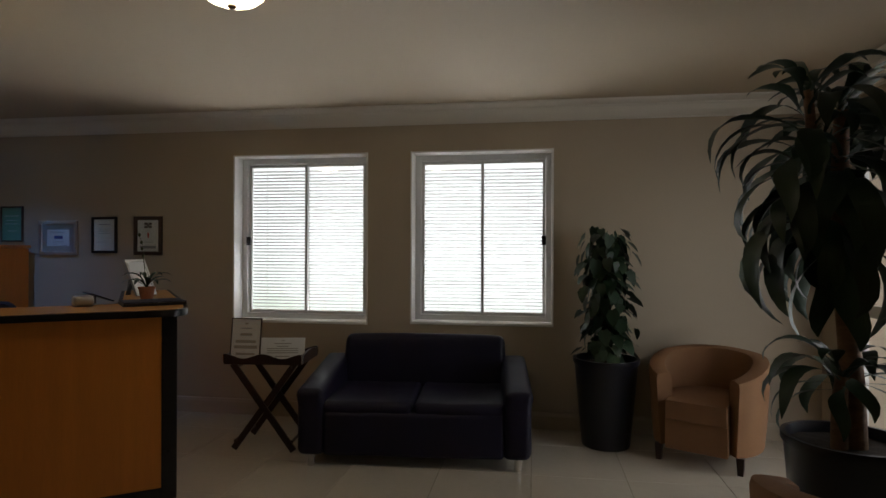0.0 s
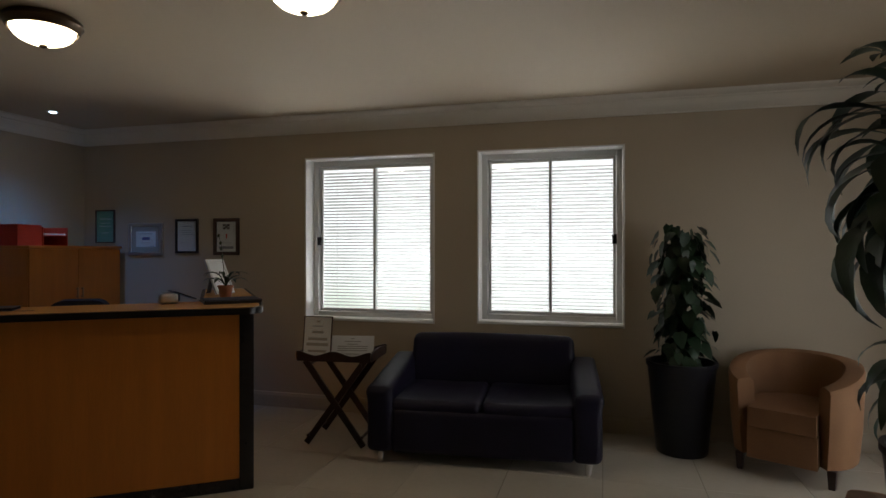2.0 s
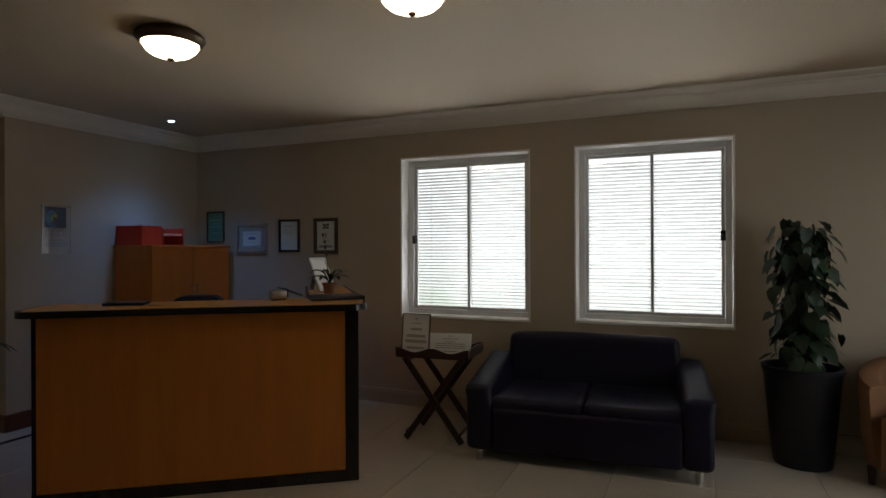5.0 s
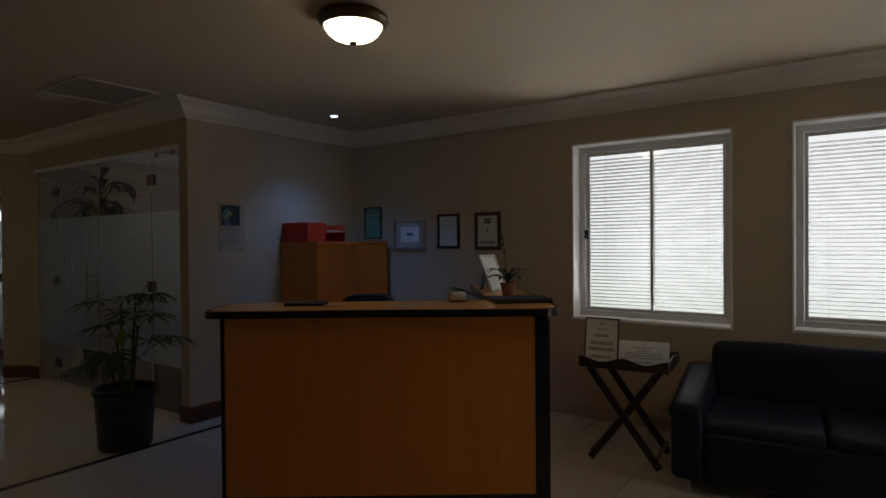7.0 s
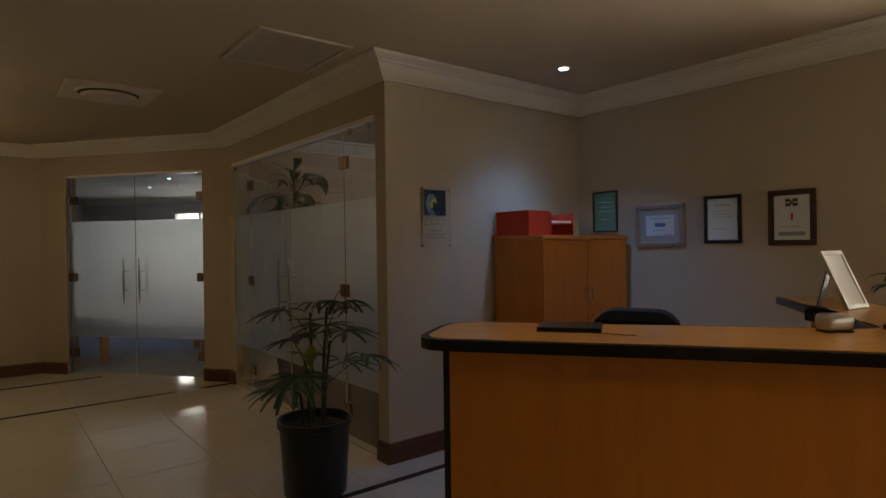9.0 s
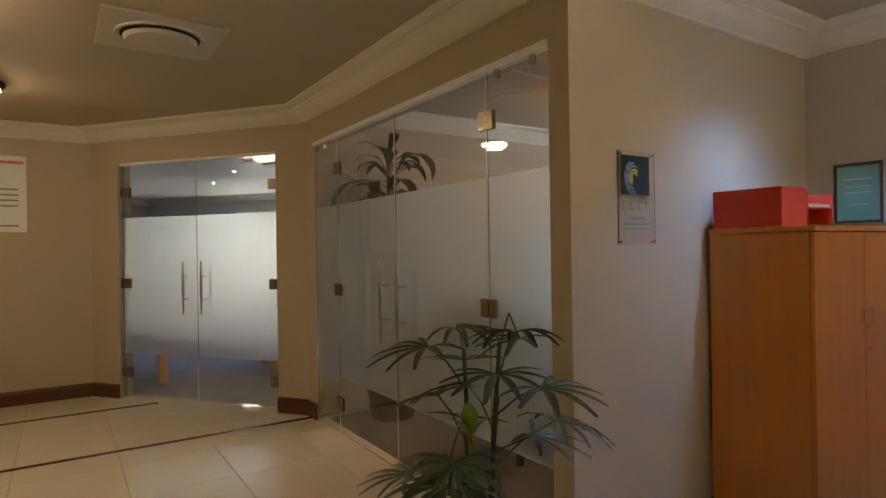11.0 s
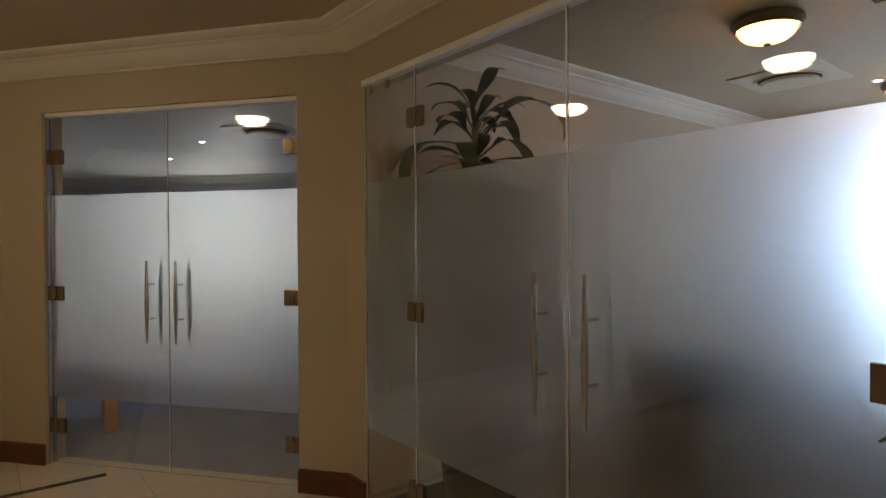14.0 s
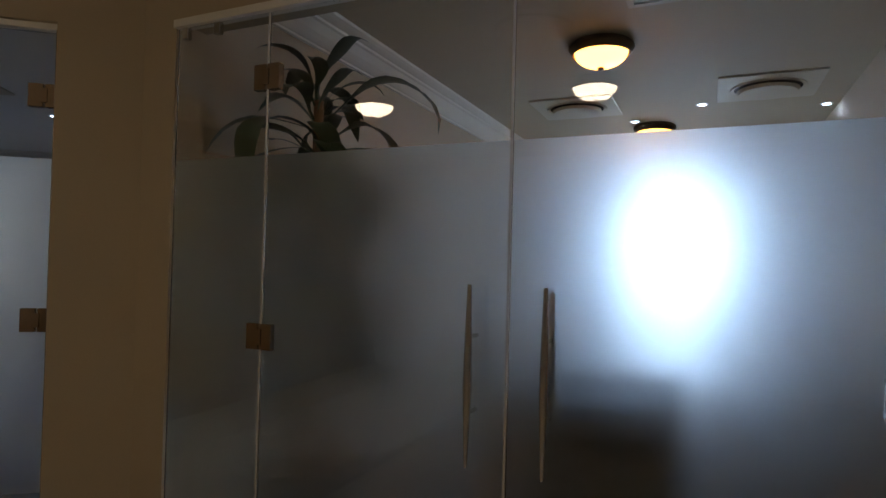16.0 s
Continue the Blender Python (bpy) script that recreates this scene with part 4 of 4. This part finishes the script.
# ---- butler tray table ----
TT = pose(-1.97, 4.83, 0, 0, 0, 5)
tt = thing("tray_table", TT, "dark wooden butler's tray on crossed folding legs", "table")
for y in (-0.17, 0.17):
    for s in (-1, 1):
        bm = bmesh.new()
        o = 0.012 * s
        bx(bm, -0.022, 0.022, -0.011, 0.011, -0.37, 0.37)
        lg = part("leg", bm, DARKWOOD, tt, bevel=0.004, m=pose(0, y + o, 0.31, 0, s * 36))
for x, z in ((-0.20, 0.07), (0.20, 0.07), (-0.19, 0.585), (0.19, 0.585)):
    bm = bmesh.new()
    tube(bm, [(x, -0.18, z), (x, 0.18, z)], 0.011, 10)
    part("stretcher", bm, DARKWOOD, tt, smooth=True)
part("tray_base", box(-0.275, 0.275, -0.20, 0.20, 0.606, 0.618), DARKWOOD, tt, bevel=0.002)


def gallery(a, wavy):
    bm = bmesh.new()
    k = 24
    lo, hi = [], []
    for y in (-0.007, 0.007):
        lo.append([bm.verts.new((-a + 2 * a * i / k, y, 0.0)) for i in range(k + 1)])
        hi.append([bm.verts.new((-a + 2 * a * i / k, y, 0.045 + (0.016 * math.cos(2 * math.pi * i / k * 2) if wavy else 0.02 * math.sin(math.pi * i / k)))) for i in range(k + 1)])
    for i in range(k):
        bm.faces.new((lo[0][i], lo[0][i + 1], hi[0][i + 1], hi[0][i]))
        bm.faces.new((lo[1][i + 1], lo[1][i], hi[1][i], hi[1][i + 1]))
        bm.faces.new((hi[0][i], hi[0][i + 1], hi[1][i + 1], hi[1][i]))
        bm.faces.new((lo[0][i + 1], lo[0][i], lo[1][i], lo[1][i + 1]))
    for i in (0, k):
        bm.faces.new((lo[0][i], hi[0][i], hi[1][i], lo[1][i]))
    return bm


for y in (-0.20, 0.20):
    part("gallery", gallery(0.275, True), DARKWOOD, tt, m=pose(0, y, 0.6185))
for x in (-0.27, 0.27):
    part("gallery", gallery(0.19, False), DARKWOOD, tt, m=pose(x, 0, 0.6185, 0, 0, 90))
    for y in (-0.19, 0.19):
        part("brass_corner", box(x - 0.012, x + 0.012, y - 0.012, y + 0.012, 0.619, 0.672), CHROME, tt, "metal corner", bevel=0.002)

s1 = thing("notice_stand", TT @ pose(-0.155, -0.13, 0.6185, 0, 0, -3), "upright printed notice in a clear stand on the tray", "notice")
lean = pose(0, 0, 0, -8)
part("sheet", box(-0.105, 0.105, 0.0, 0.002, 0.004, 0.295), PAPER, s1, m=lean)
part("frame", boxes((-0.112, 0.112, -0.006, 0.004, 0.0, 0.007), (-0.112, 0.112, -0.006, 0.004, 0.293, 0.30), (-0.112, -0.105, -0.006, 0.004, 0.007, 0.293), (0.105, 0.112, -0.006, 0.004, 0.007, 0.293)), BROWNFRAME, s1, "thin dark frame", m=lean)
g = part("stand", box(-0.104, 0.104, -0.004, -0.002, 0.008, 0.292), ACRYLIC, s1, "clear acrylic cover", m=lean)
g.visible_shadow = False
part("stand_foot", box(-0.108, 0.108, -0.004, 0.075, 0.0, 0.003), ACRYLIC, s1)
for z, w, h in ((0.255, 0.012, 0.012), (0.225, 0.04, 0.006), (0.175, 0.045, 0.018), (0.125, 0.075, 0.02), (0.085, 0.085, 0.022), (0.04, 0.07, 0.016)):
    part("print", box(-w, w, -0.0006, -0.0001, z, z + h), GREYTEXT if h < 0.011 else MATBOARD, s1, m=lean)
s2 = thing("notice_stand", TT @ pose(0.11, -0.12, 0.6185, 0, 0, 6), "wide printed certificate propped on the tray", "notice")
lean2 = pose(0, 0, 0, -14)
part("sheet", box(-0.155, 0.155, 0.0, 0.004, 0.0, 0.165), PAPER, s2, m=lean2)
for z, w in ((0.14, 0.012), (0.12, 0.06), (0.10, 0.04), (0.085, 0.11), (0.07, 0.11), (0.055, 0.11), (0.03, 0.05)):
    part("print", box(-w, w, -0.0008, -0.0001, z, z + 0.006), MATBOARD, s2, m=lean2)
part("easel_leg", box(-0.03, 0.03, 0.0, 0.003, 0.0, 0.14), PAPER, s2, m=pose(0, 0.085, 0, 20))

# ---- tub armchairs ----
def tub_chair(m, label):
    th = thing("tub_armchair", m, label, "armchair", "tub armchairs")
    bm = bmesh.new()
    k = 28
    rows = []
    for i in range(k + 1):
        a = radians(-50 + 280 * i / k)
        t = abs(i / k - 0.5) * 2
        top = 0.72 - 0.13 * t ** 2.0
        ro, ri = 0.36, 0.262
        sq = 1 + 0.05 * math.sin(2 * a) ** 2
        ca, sa = math.cos(a), math.sin(a)
        ox, oy = ro * sq * ca, ro * sq * sa
        ix, iy = ri * sq * ca, ri * sq * sa
        flare = 1.04
        prof = [(ox * 0.95, oy * 0.95, 0.11), (ox, oy, 0.3), (ox * flare, oy * flare, top - 0.04), (ox * 1.02, oy * 1.02, top - 0.012), ((ox + ix) / 2, (oy + iy) / 2, top), (ix * 1.04, iy * 1.04, top - 0.014), (ix, iy, top - 0.05), (ix * 0.98, iy * 0.98, 0.3), (ix * 0.98, iy * 0.98, 0.11)]
        rows.append([bm.verts.new(p) for p in prof])
    for p, q in zip(rows, rows[1:]):
        for j in range(len(p)):
            n = (j + 1) % len(p)
            bm.faces.new((p[j], p[n], q[n], q[j]))
    bm.faces.new(rows[0])
    bm.faces.new(rows[-1][::-1])
    part("tub_shell", bm, SUEDE, th, smooth=True)
    out = [(0.262 * math.cos(radians(a)) * 0.97, 0.262 * math.sin(radians(a)) * 0.97) for a in range(-45, 226, 12)]
    front = [(-0.19, -0.325), (0.19, -0.325)]
    bm = bmesh.new()
    slab(bm, out + front, 0.11, 0.30)
    part("seat_base", bm, SUEDE, th, bevel=0.012, smooth=True)
    bm = bmesh.new()
    slab(bm, [(x * 0.985, y * 0.985) for x, y in out] + [(-0.185, -0.335), (0.185, -0.335)], 0.305, 0.425)
    part("seat", bm, SUEDE, th, "loose tan seat cushion", bevel=0.035, smooth=True, segs=4)
    for x, y in ((-0.25, -0.25), (0.25, -0.25), (-0.22, 0.24), (0.22, 0.24)):
        bm = bmesh.new()
        bx(bm, x - 0.024, x + 0.024, y - 0.024, y + 0.024, 0.0, 0.112)
        for v in bm.verts:
            if v.co.z < 0.01:
                v.co.x = x + (v.co.x - x) * 0.7
                v.co.y = y + (v.co.y - y) * 0.7
        part("leg", bm, DARKWOOD, th, "dark wooden leg", bevel=0.003)
    return th


tub_chair(pose(1.08, 5.06, 0, 0, 0, -28), "tan suede tub armchair beside the tall planter")
tub_chair(pose(0.98, 2.80, 0, 0, 0, 172), "tan suede tub armchair facing the windows")

# ---- plants ----
def tall_pot(th, r0, r1, h, mat, sq=False):
    bm = bmesh.new()
    lathe(bm, [(0.0, 0.0), (r0, 0.0), (r0 + 0.006, 0.01), (r1 - 0.012, h - 0.045), (r1, h - 0.03), (r1, h), (r1 - 0.02, h), (r1 - 0.03, h - 0.06), (0.0, h - 0.06)], 40)
    part("pot", bm, mat, th, "dark glazed pot", smooth=True)
    bm = bmesh.new()
    lathe(bm, [(0.0, h - 0.045), (r1 * 0.5, h - 0.043), (r1 - 0.028, h - 0.05), (r1 - 0.03, h - 0.058), (0.0, h - 0.059)], 24)
    for v in bm.verts:
        v.co.z += 0.006 * noise.noise(v.co * 30)
    part("soil", bm, SOIL, th)


pp = thing("potted_pothos", pose(0.42, 5.20, 0), "bushy climbing pothos in a tall charcoal planter", "plant")
tall_pot(pp, 0.165, 0.235, 0.63, POT)
bm = bmesh.new()
tube(bm, [(0, 0, 0.58), (0, 0, 1.0), (0.01, 0, 1.42)], 0.035, 10)
part("moss_pole", bm, SOIL, pp)


def heart(name, s, mat):
    bm = bmesh.new()
    c = [bm.verts.new(p) for p in ((0, 0, 0), (0.45 * s, 0, -0.06 * s), (1.0 * s, 0, -0.32 * s))]
    l = [bm.verts.new((x * s, y * s, z * s)) for x, y, z in ((-0.12, 0.22, 0.03), (0.25, 0.40, 0.02), (0.65, 0.26, -0.12))]
    r = [bm.verts.new((x * s, -y * s, z * s)) for x, y, z in ((-0.12, 0.22, 0.03), (0.25, 0.40, 0.02), (0.65, 0.26, -0.12))]
    for q in (l, r):
        bm.faces.new((c[0], q[0], q[1], c[1]))
        bm.faces.new((c[1], q[1], q[2], c[2]))
    return data(name, bm, mat, smooth=True)


hm = [heart("leaf", s, LEAF) for s in (0.075, 0.10, 0.12)]
for i in range(290):
    z = 0.67 + 0.88 * ((i + 0.5) / 290) + random.uniform(-0.03, 0.03)
    a = i * 137.5 + random.uniform(-20, 20)
    rr = (0.145 + 0.05 * math.sin(z * 9 + i)) * (1.0 if z < 1.42 else 0.75) * random.uniform(0.5, 1.15)
    if z < 0.78:
        rr *= 0.9
    part("leaf", hm[i % 3], LEAF, pp, m=pose(rr * math.cos(radians(a)), rr * math.sin(radians(a)), z, random.uniform(-25, 25), random.uniform(15, 75), a + random.uniform(-35, 35)))

dr = thing("potted_dracaena", pose(1.27, 3.63, 0), "tall dracaena with drooping strap leaves in a black pot", "plant")
tall_pot(dr, 0.195, 0.262, 0.59, POT)
bm = bmesh.new()
tube(bm, [(0.03, 0, 0.45), (0.02, 0, 0.8), (-0.01, 0.01, 1.2), (-0.03, 0.02, 1.6), (-0.02, 0.02, 2.03)], [0.05, 0.046, 0.042, 0.038, 0.03], 14)
part("trunk", bm, BARK, dr, "brown woody cane", smooth=True)
bm = bmesh.new()
tube(bm, [(-0.05, -0.03, 0.45), (-0.05, -0.03, 0.75), (-0.04, -0.03, 0.86)], [0.035, 0.032, 0.025], 12)
part("cane", bm, BARK, dr, "short brown cane", smooth=True)
dm = [leaf_mesh("leaf", l, w, r, d, LEAF, 0.18, 11, wv) for l, w, r, d, wv in ((0.70, 0.100, 42, 165, 0.22), (0.63, 0.110, 28, 150, -0.22), (0.58, 0.104, 55, 175, 0.2), (0.53, 0.104, 12, 125, 0.22), (0.42, 0.085, 70, 130, -0.2), (0.60, 0.106, 2, 110, 0.2))]
for i in range(88):
    t = i / 87
    z = 1.44 + 0.59 * t
    part("leaf", dm[(i * 5) % 6] if t < 0.88 else dm[4], LEAF, dr, m=pose(-0.025, 0.02, z, random.uniform(-10, 10), random.uniform(-4, 20) + (38 - 60 * t if t < 0.6 else 0), i * 137.5 + random.uniform(-14, 14)) @ Matrix.Scale(random.uniform(0.75, 1.08), 4))
bm = bmesh.new()
tube(bm, [(-0.03, 0.0, 1.25), (-0.14, -0.05, 1.5), (-0.20, -0.08, 2.10)], [0.03, 0.026, 0.02], 12)
part("branch", bm, BARK, dr, "thin brown branch", smooth=True)
for i in range(62):
    t = i / 61
    k = min(1.0, max(0.0, t))
    part("leaf", dm[(i * 5 + 2) % 6] if t < 0.85 else dm[4], LEAF, dr, m=pose(-0.14 - 0.06 * k, -0.05 - 0.03 * k, 1.50 + 0.60 * t, random.uniform(-10, 10), random.uniform(-4, 20) + (38 - 60 * t if t < 0.6 else 0), i * 137.5 + random.uniform(-14, 14)) @ Matrix.Scale(random.uniform(0.7, 0.95), 4))
for i in range(24):
    part("leaf", dm[(i * 5) % 6], LEAF, dr, m=pose(-0.04, -0.03, 0.80 + 0.003 * i, random.uniform(-8, 8), random.uniform(-8, 10), i * 137.5) @ Matrix.Scale(random.uniform(0.6, 0.85), 4))


def fan(name, n, length, mat, droop):
    """A palmate frond at the end of its stalk: narrow blades that spread from one point."""
    bm = bmesh.new()
    for k in range(n):
        a = radians(-105 + 210 * k / (n - 1))
        ll = length * (1 - 0.25 * abs(k / (n - 1) - 0.5) * 2) * random.uniform(0.9, 1.08)
        w = ll * 0.155
        prev = None
        x, z, e = 0.0, 0.0, radians(12)
        for i in range(6):
            t = i / 5
            ww = w * (0.35 + 1.3 * t) if t < 0.5 else w * max(0.25, 1.0 - (t - 0.5) * 1.2)
            c = Vector((x * math.cos(a), x * math.sin(a), z))
            s = Vector((-math.sin(a), math.cos(a), 0)) * ww / 2
            cur = (bm.verts.new(c - s + Vector((0, 0, ww * 0.2))), bm.verts.new(c), bm.verts.new(c + s + Vector((0, 0, ww * 0.2))))
            if prev:
                bm.faces.new((prev[0], prev[1], cur[1], cur[0]))
                bm.faces.new((prev[1], prev[2], cur[2], cur[1]))
            prev = cur
            x += ll / 5 * math.cos(e)
            z += ll / 5 * math.sin(e)
            e -= radians(droop) / 5
    return data(name, bm, mat, smooth=True)


def palm(m, label):
    th = thing("potted_palm", m, label, "plant")
    bm = bmesh.new()
    lathe(bm, [(0.0, 0.0), (0.165, 0.0), (0.172, 0.01), (0.195, 0.38), (0.208, 0.385), (0.208, 0.42), (0.195, 0.42), (0.188, 0.36), (0.0, 0.36)], 36)
    part("pot", bm, BUCKET, th, "black plastic pot", smooth=True)
    bm = bmesh.new()
    lathe(bm, [(0.0, 0.375), (0.1, 0.38), (0.187, 0.37), (0.187, 0.362), (0.0, 0.361)], 24)
    for v in bm.verts:
        v.co.z += 0.008 * noise.noise(v.co * 30)
    part("soil", bm, SOIL, th)
    fans = [fan("frond", 8, 0.23, LEAF2, 34), fan("frond", 9, 0.25, LEAF2, 56), fan("frond", 7, 0.21, LEAF2, 24)]
    for j in range(5):
        a = radians(72 * j + 20)
        bx_, by_ = 0.055 * math.cos(a), 0.055 * math.sin(a)
        h = (1.05, 0.84, 1.0, 0.66, 0.76)[j]
        bm = bmesh.new()
        tube(bm, [(bx_, by_, 0.36), (bx_ * 1.4, by_ * 1.4, 0.36 + (h - 0.36) * 0.6), (bx_ * 1.9, by_ * 1.9, h)], [0.011, 0.009, 0.007], 8)
        cane = part("cane", bm, STEM, th, smooth=True)
        for q in range(3):
            b = radians(72 * j + q * 125)
            z0 = h - 0.24 + 0.10 * q
            reach, up = random.uniform(0.10, 0.22), random.uniform(0.10, 0.2)
            e = Vector((bx_ * 1.8 + reach * math.cos(b), by_ * 1.8 + reach * math.sin(b), z0 + up))
            if q == 2 and j in (0, 2):
                e = Vector((-0.50, 0.27, 1.01)) if j == 2 else Vector((-0.16, 0.34, 1.0))
            bm = bmesh.new()
            tube(bm, [(bx_ * 1.7, by_ * 1.7, z0), ((bx_ * 1.7 + e.x) / 2, (by_ * 1.7 + e.y) / 2, z0 + up * 0.65), e], 0.0035, 6)
            part("stalk", bm, STEM, cane)
            part("frond", fans[(j + q) % 3], LEAF2, th, m=Matrix.Translation(e) @ pose(0, 0, 0, 0, random.uniform(0, 25), math.degrees(b) + random.uniform(-20, 20)))
    for i in range(3):
        part("young_leaf", leaf_mesh("young_leaf", 0.2, 0.06, 75, 70, YOUNG), YOUNG, th, "bright yellow-green young leaf", m=pose(0.02 * i, -0.03, 0.66, 0, 0, 120 * i + 30))
    return th


palm(pose(-5.0, 3.07, 0, 0, 0, 0), "lady palm with fan leaves in a black plastic pot")

# plant inside the meeting room
ip = thing("potted_dracaena", pose(-7.64, 4.16, 0), "dark strap-leaved plant in a pot behind the glass", "plant")
tall_pot(ip, 0.17, 0.23, 0.42, BUCKET)
bm = bmesh.new()
tube(bm, [(0, 0, 0.38), (0.01, 0, 1.0), (0, 0, 2.04)], [0.035, 0.03, 0.022], 12)
part("trunk", bm, BARK, ip, smooth=True)
for i in range(56):
    t = i / 55
    part("leaf", dm[(i * 5) % 6] if t < 0.8 else dm[4], LEAF, ip, m=pose(0, 0, 1.50 + 0.54 * t, random.uniform(-8, 8), random.uniform(-8, 22), i * 137.5 + random.uniform(-12, 12)) @ Matrix.Scale(random.uniform(0.8, 1.1), 4))

bm = bmesh.new()
tube(bm, [(0.05, 0.06, 0.38), (0.06, 0.08, 0.8), (0.05, 0.08, 1.35)], [0.03, 0.026, 0.02], 12)
part("cane", bm, BARK, ip, "shorter brown cane", smooth=True)
for i in range(50):
    t = i / 49
    part("leaf", dm[(i * 5 + 1) % 6], LEAF, ip, m=pose(0.05, 0.08, 0.85 + 0.50 * t, random.uniform(-8, 8), random.uniform(-8, 22), i * 137.5 + random.uniform(-12, 12)) @ Matrix.Scale(random.uniform(0.65, 0.95), 4))

# meeting room table and chair seen through the frost
mc = thing("meeting_chair", pose(-6.45, 4.42, 0, 0, 0, 14), "dark upholstered chair behind the frosted glass", "chair")
cushion("seat", -0.25, 0.25, -0.22, 0.25, 0.40, 0.50, 0.035, NAVYCLOTH, mc, 0.015)
part("backrest", box(-0.25, 0.25, -0.035, 0.035, 0.0, 0.54), NAVYCLOTH, mc, bevel=0.03, smooth=True, segs=4, m=pose(0, -0.25, 0.46, 8))
for x in (-0.21, 0.21):
    for y in (-0.19, 0.21):
        part("leg", box(x - 0.018, x + 0.018, y - 0.018, y + 0.018, 0, 0.41), DARKWOOD, mc, bevel=0.003)
mt = thing("meeting_table", pose(-6.05, 6.4, 0), "dark wooden meeting table behind the frosted glass", "table")
part("tabletop", box(-0.9, 0.9, -0.75, 0.75, 0.71, 0.75), POLISHED, mt, bevel=0.006)
for x in (-0.78, 0.78):
    for y in (-0.4, 0.4):
        part("leg", box(x - 0.04, x + 0.04, y - 0.04, y + 0.04, 0, 0.71), DARKWOOD, mt, bevel=0.004)

# low table in the boardroom
ct = thing("side_table", RB @ pose(0.42, 1.25, 0, 0, 0, 46), "oak table on the grey boardroom carpet", "table")
part("tabletop", box(-0.66, 0.66, -0.36, 0.36, 0.66, 0.70), OAK, ct, bevel=0.006)
for y in (-0.29, 0.29):
    part("apron", box(-0.55, 0.55, y - 0.012, y + 0.012, 0.50, 0.66), OAK, ct)
for x in (-0.57, 0.57):
    for y in (-0.28, 0.28):
        part("leg", box(x - 0.045, x + 0.045, y - 0.045, y + 0.045, 0, 0.66), OAK, ct, bevel=0.004)

# ---- floor tiles and inlays ----
P = 0.58
floor = thing("floor", pose(0, 0, 0), "polished cream porcelain floor tiles with dark inlay strips", "floor", "", "structure")
tiles = {}


def tile(x0, x1, y0, y1):
    key = (round(x1 - x0, 3), round(y1 - y0, 3))
    if key not in tiles:
        bm = box(-key[0] / 2, key[0] / 2, -key[1] / 2, key[1] / 2, -0.01, 0)
        bmesh.ops.bevel(bm, geom=[e for e in bm.edges if all(v.co.z > -0.001 for v in e.verts)], offset=0.0015, segments=1, affect="EDGES")
        tiles[key] = data("tile", bm, TILE)
    part("tile", tiles[key], TILE, floor, m=pose((x0 + x1) / 2, (y0 + y1) / 2, random.uniform(-0.0003, 0.0)))


g = 0.003
ys = [2.205 + P * k for k in range(-6, 7)]
xs = [-0.11 + P * k for k in range(-18, 5)]
for y in ys:
    for x in xs:
        x0, x1, y0, y1 = max(x, -10.05), min(x + P, RX - 0.001), max(y, SY), min(y + P, WY - 0.001)
        if y0 >= GY and x1 < LX:
            continue
        if x1 - x0 < 0.02 or y1 - y0 < 0.02:
            continue
        tile(x0 + g / 2, x1 - g / 2, y0 + g / 2, y1 - g / 2)
for x, y0, y1 in ((-4.83, SY, WY - 0.02), (-8.0, SY, 3.60), (-9.28, SY, 2.62)):
    part("inlay_strip", box(x - 0.025, x + 0.025, y0, y1, -0.002, 0.0015), STRIP, floor, "dark inlay strip")
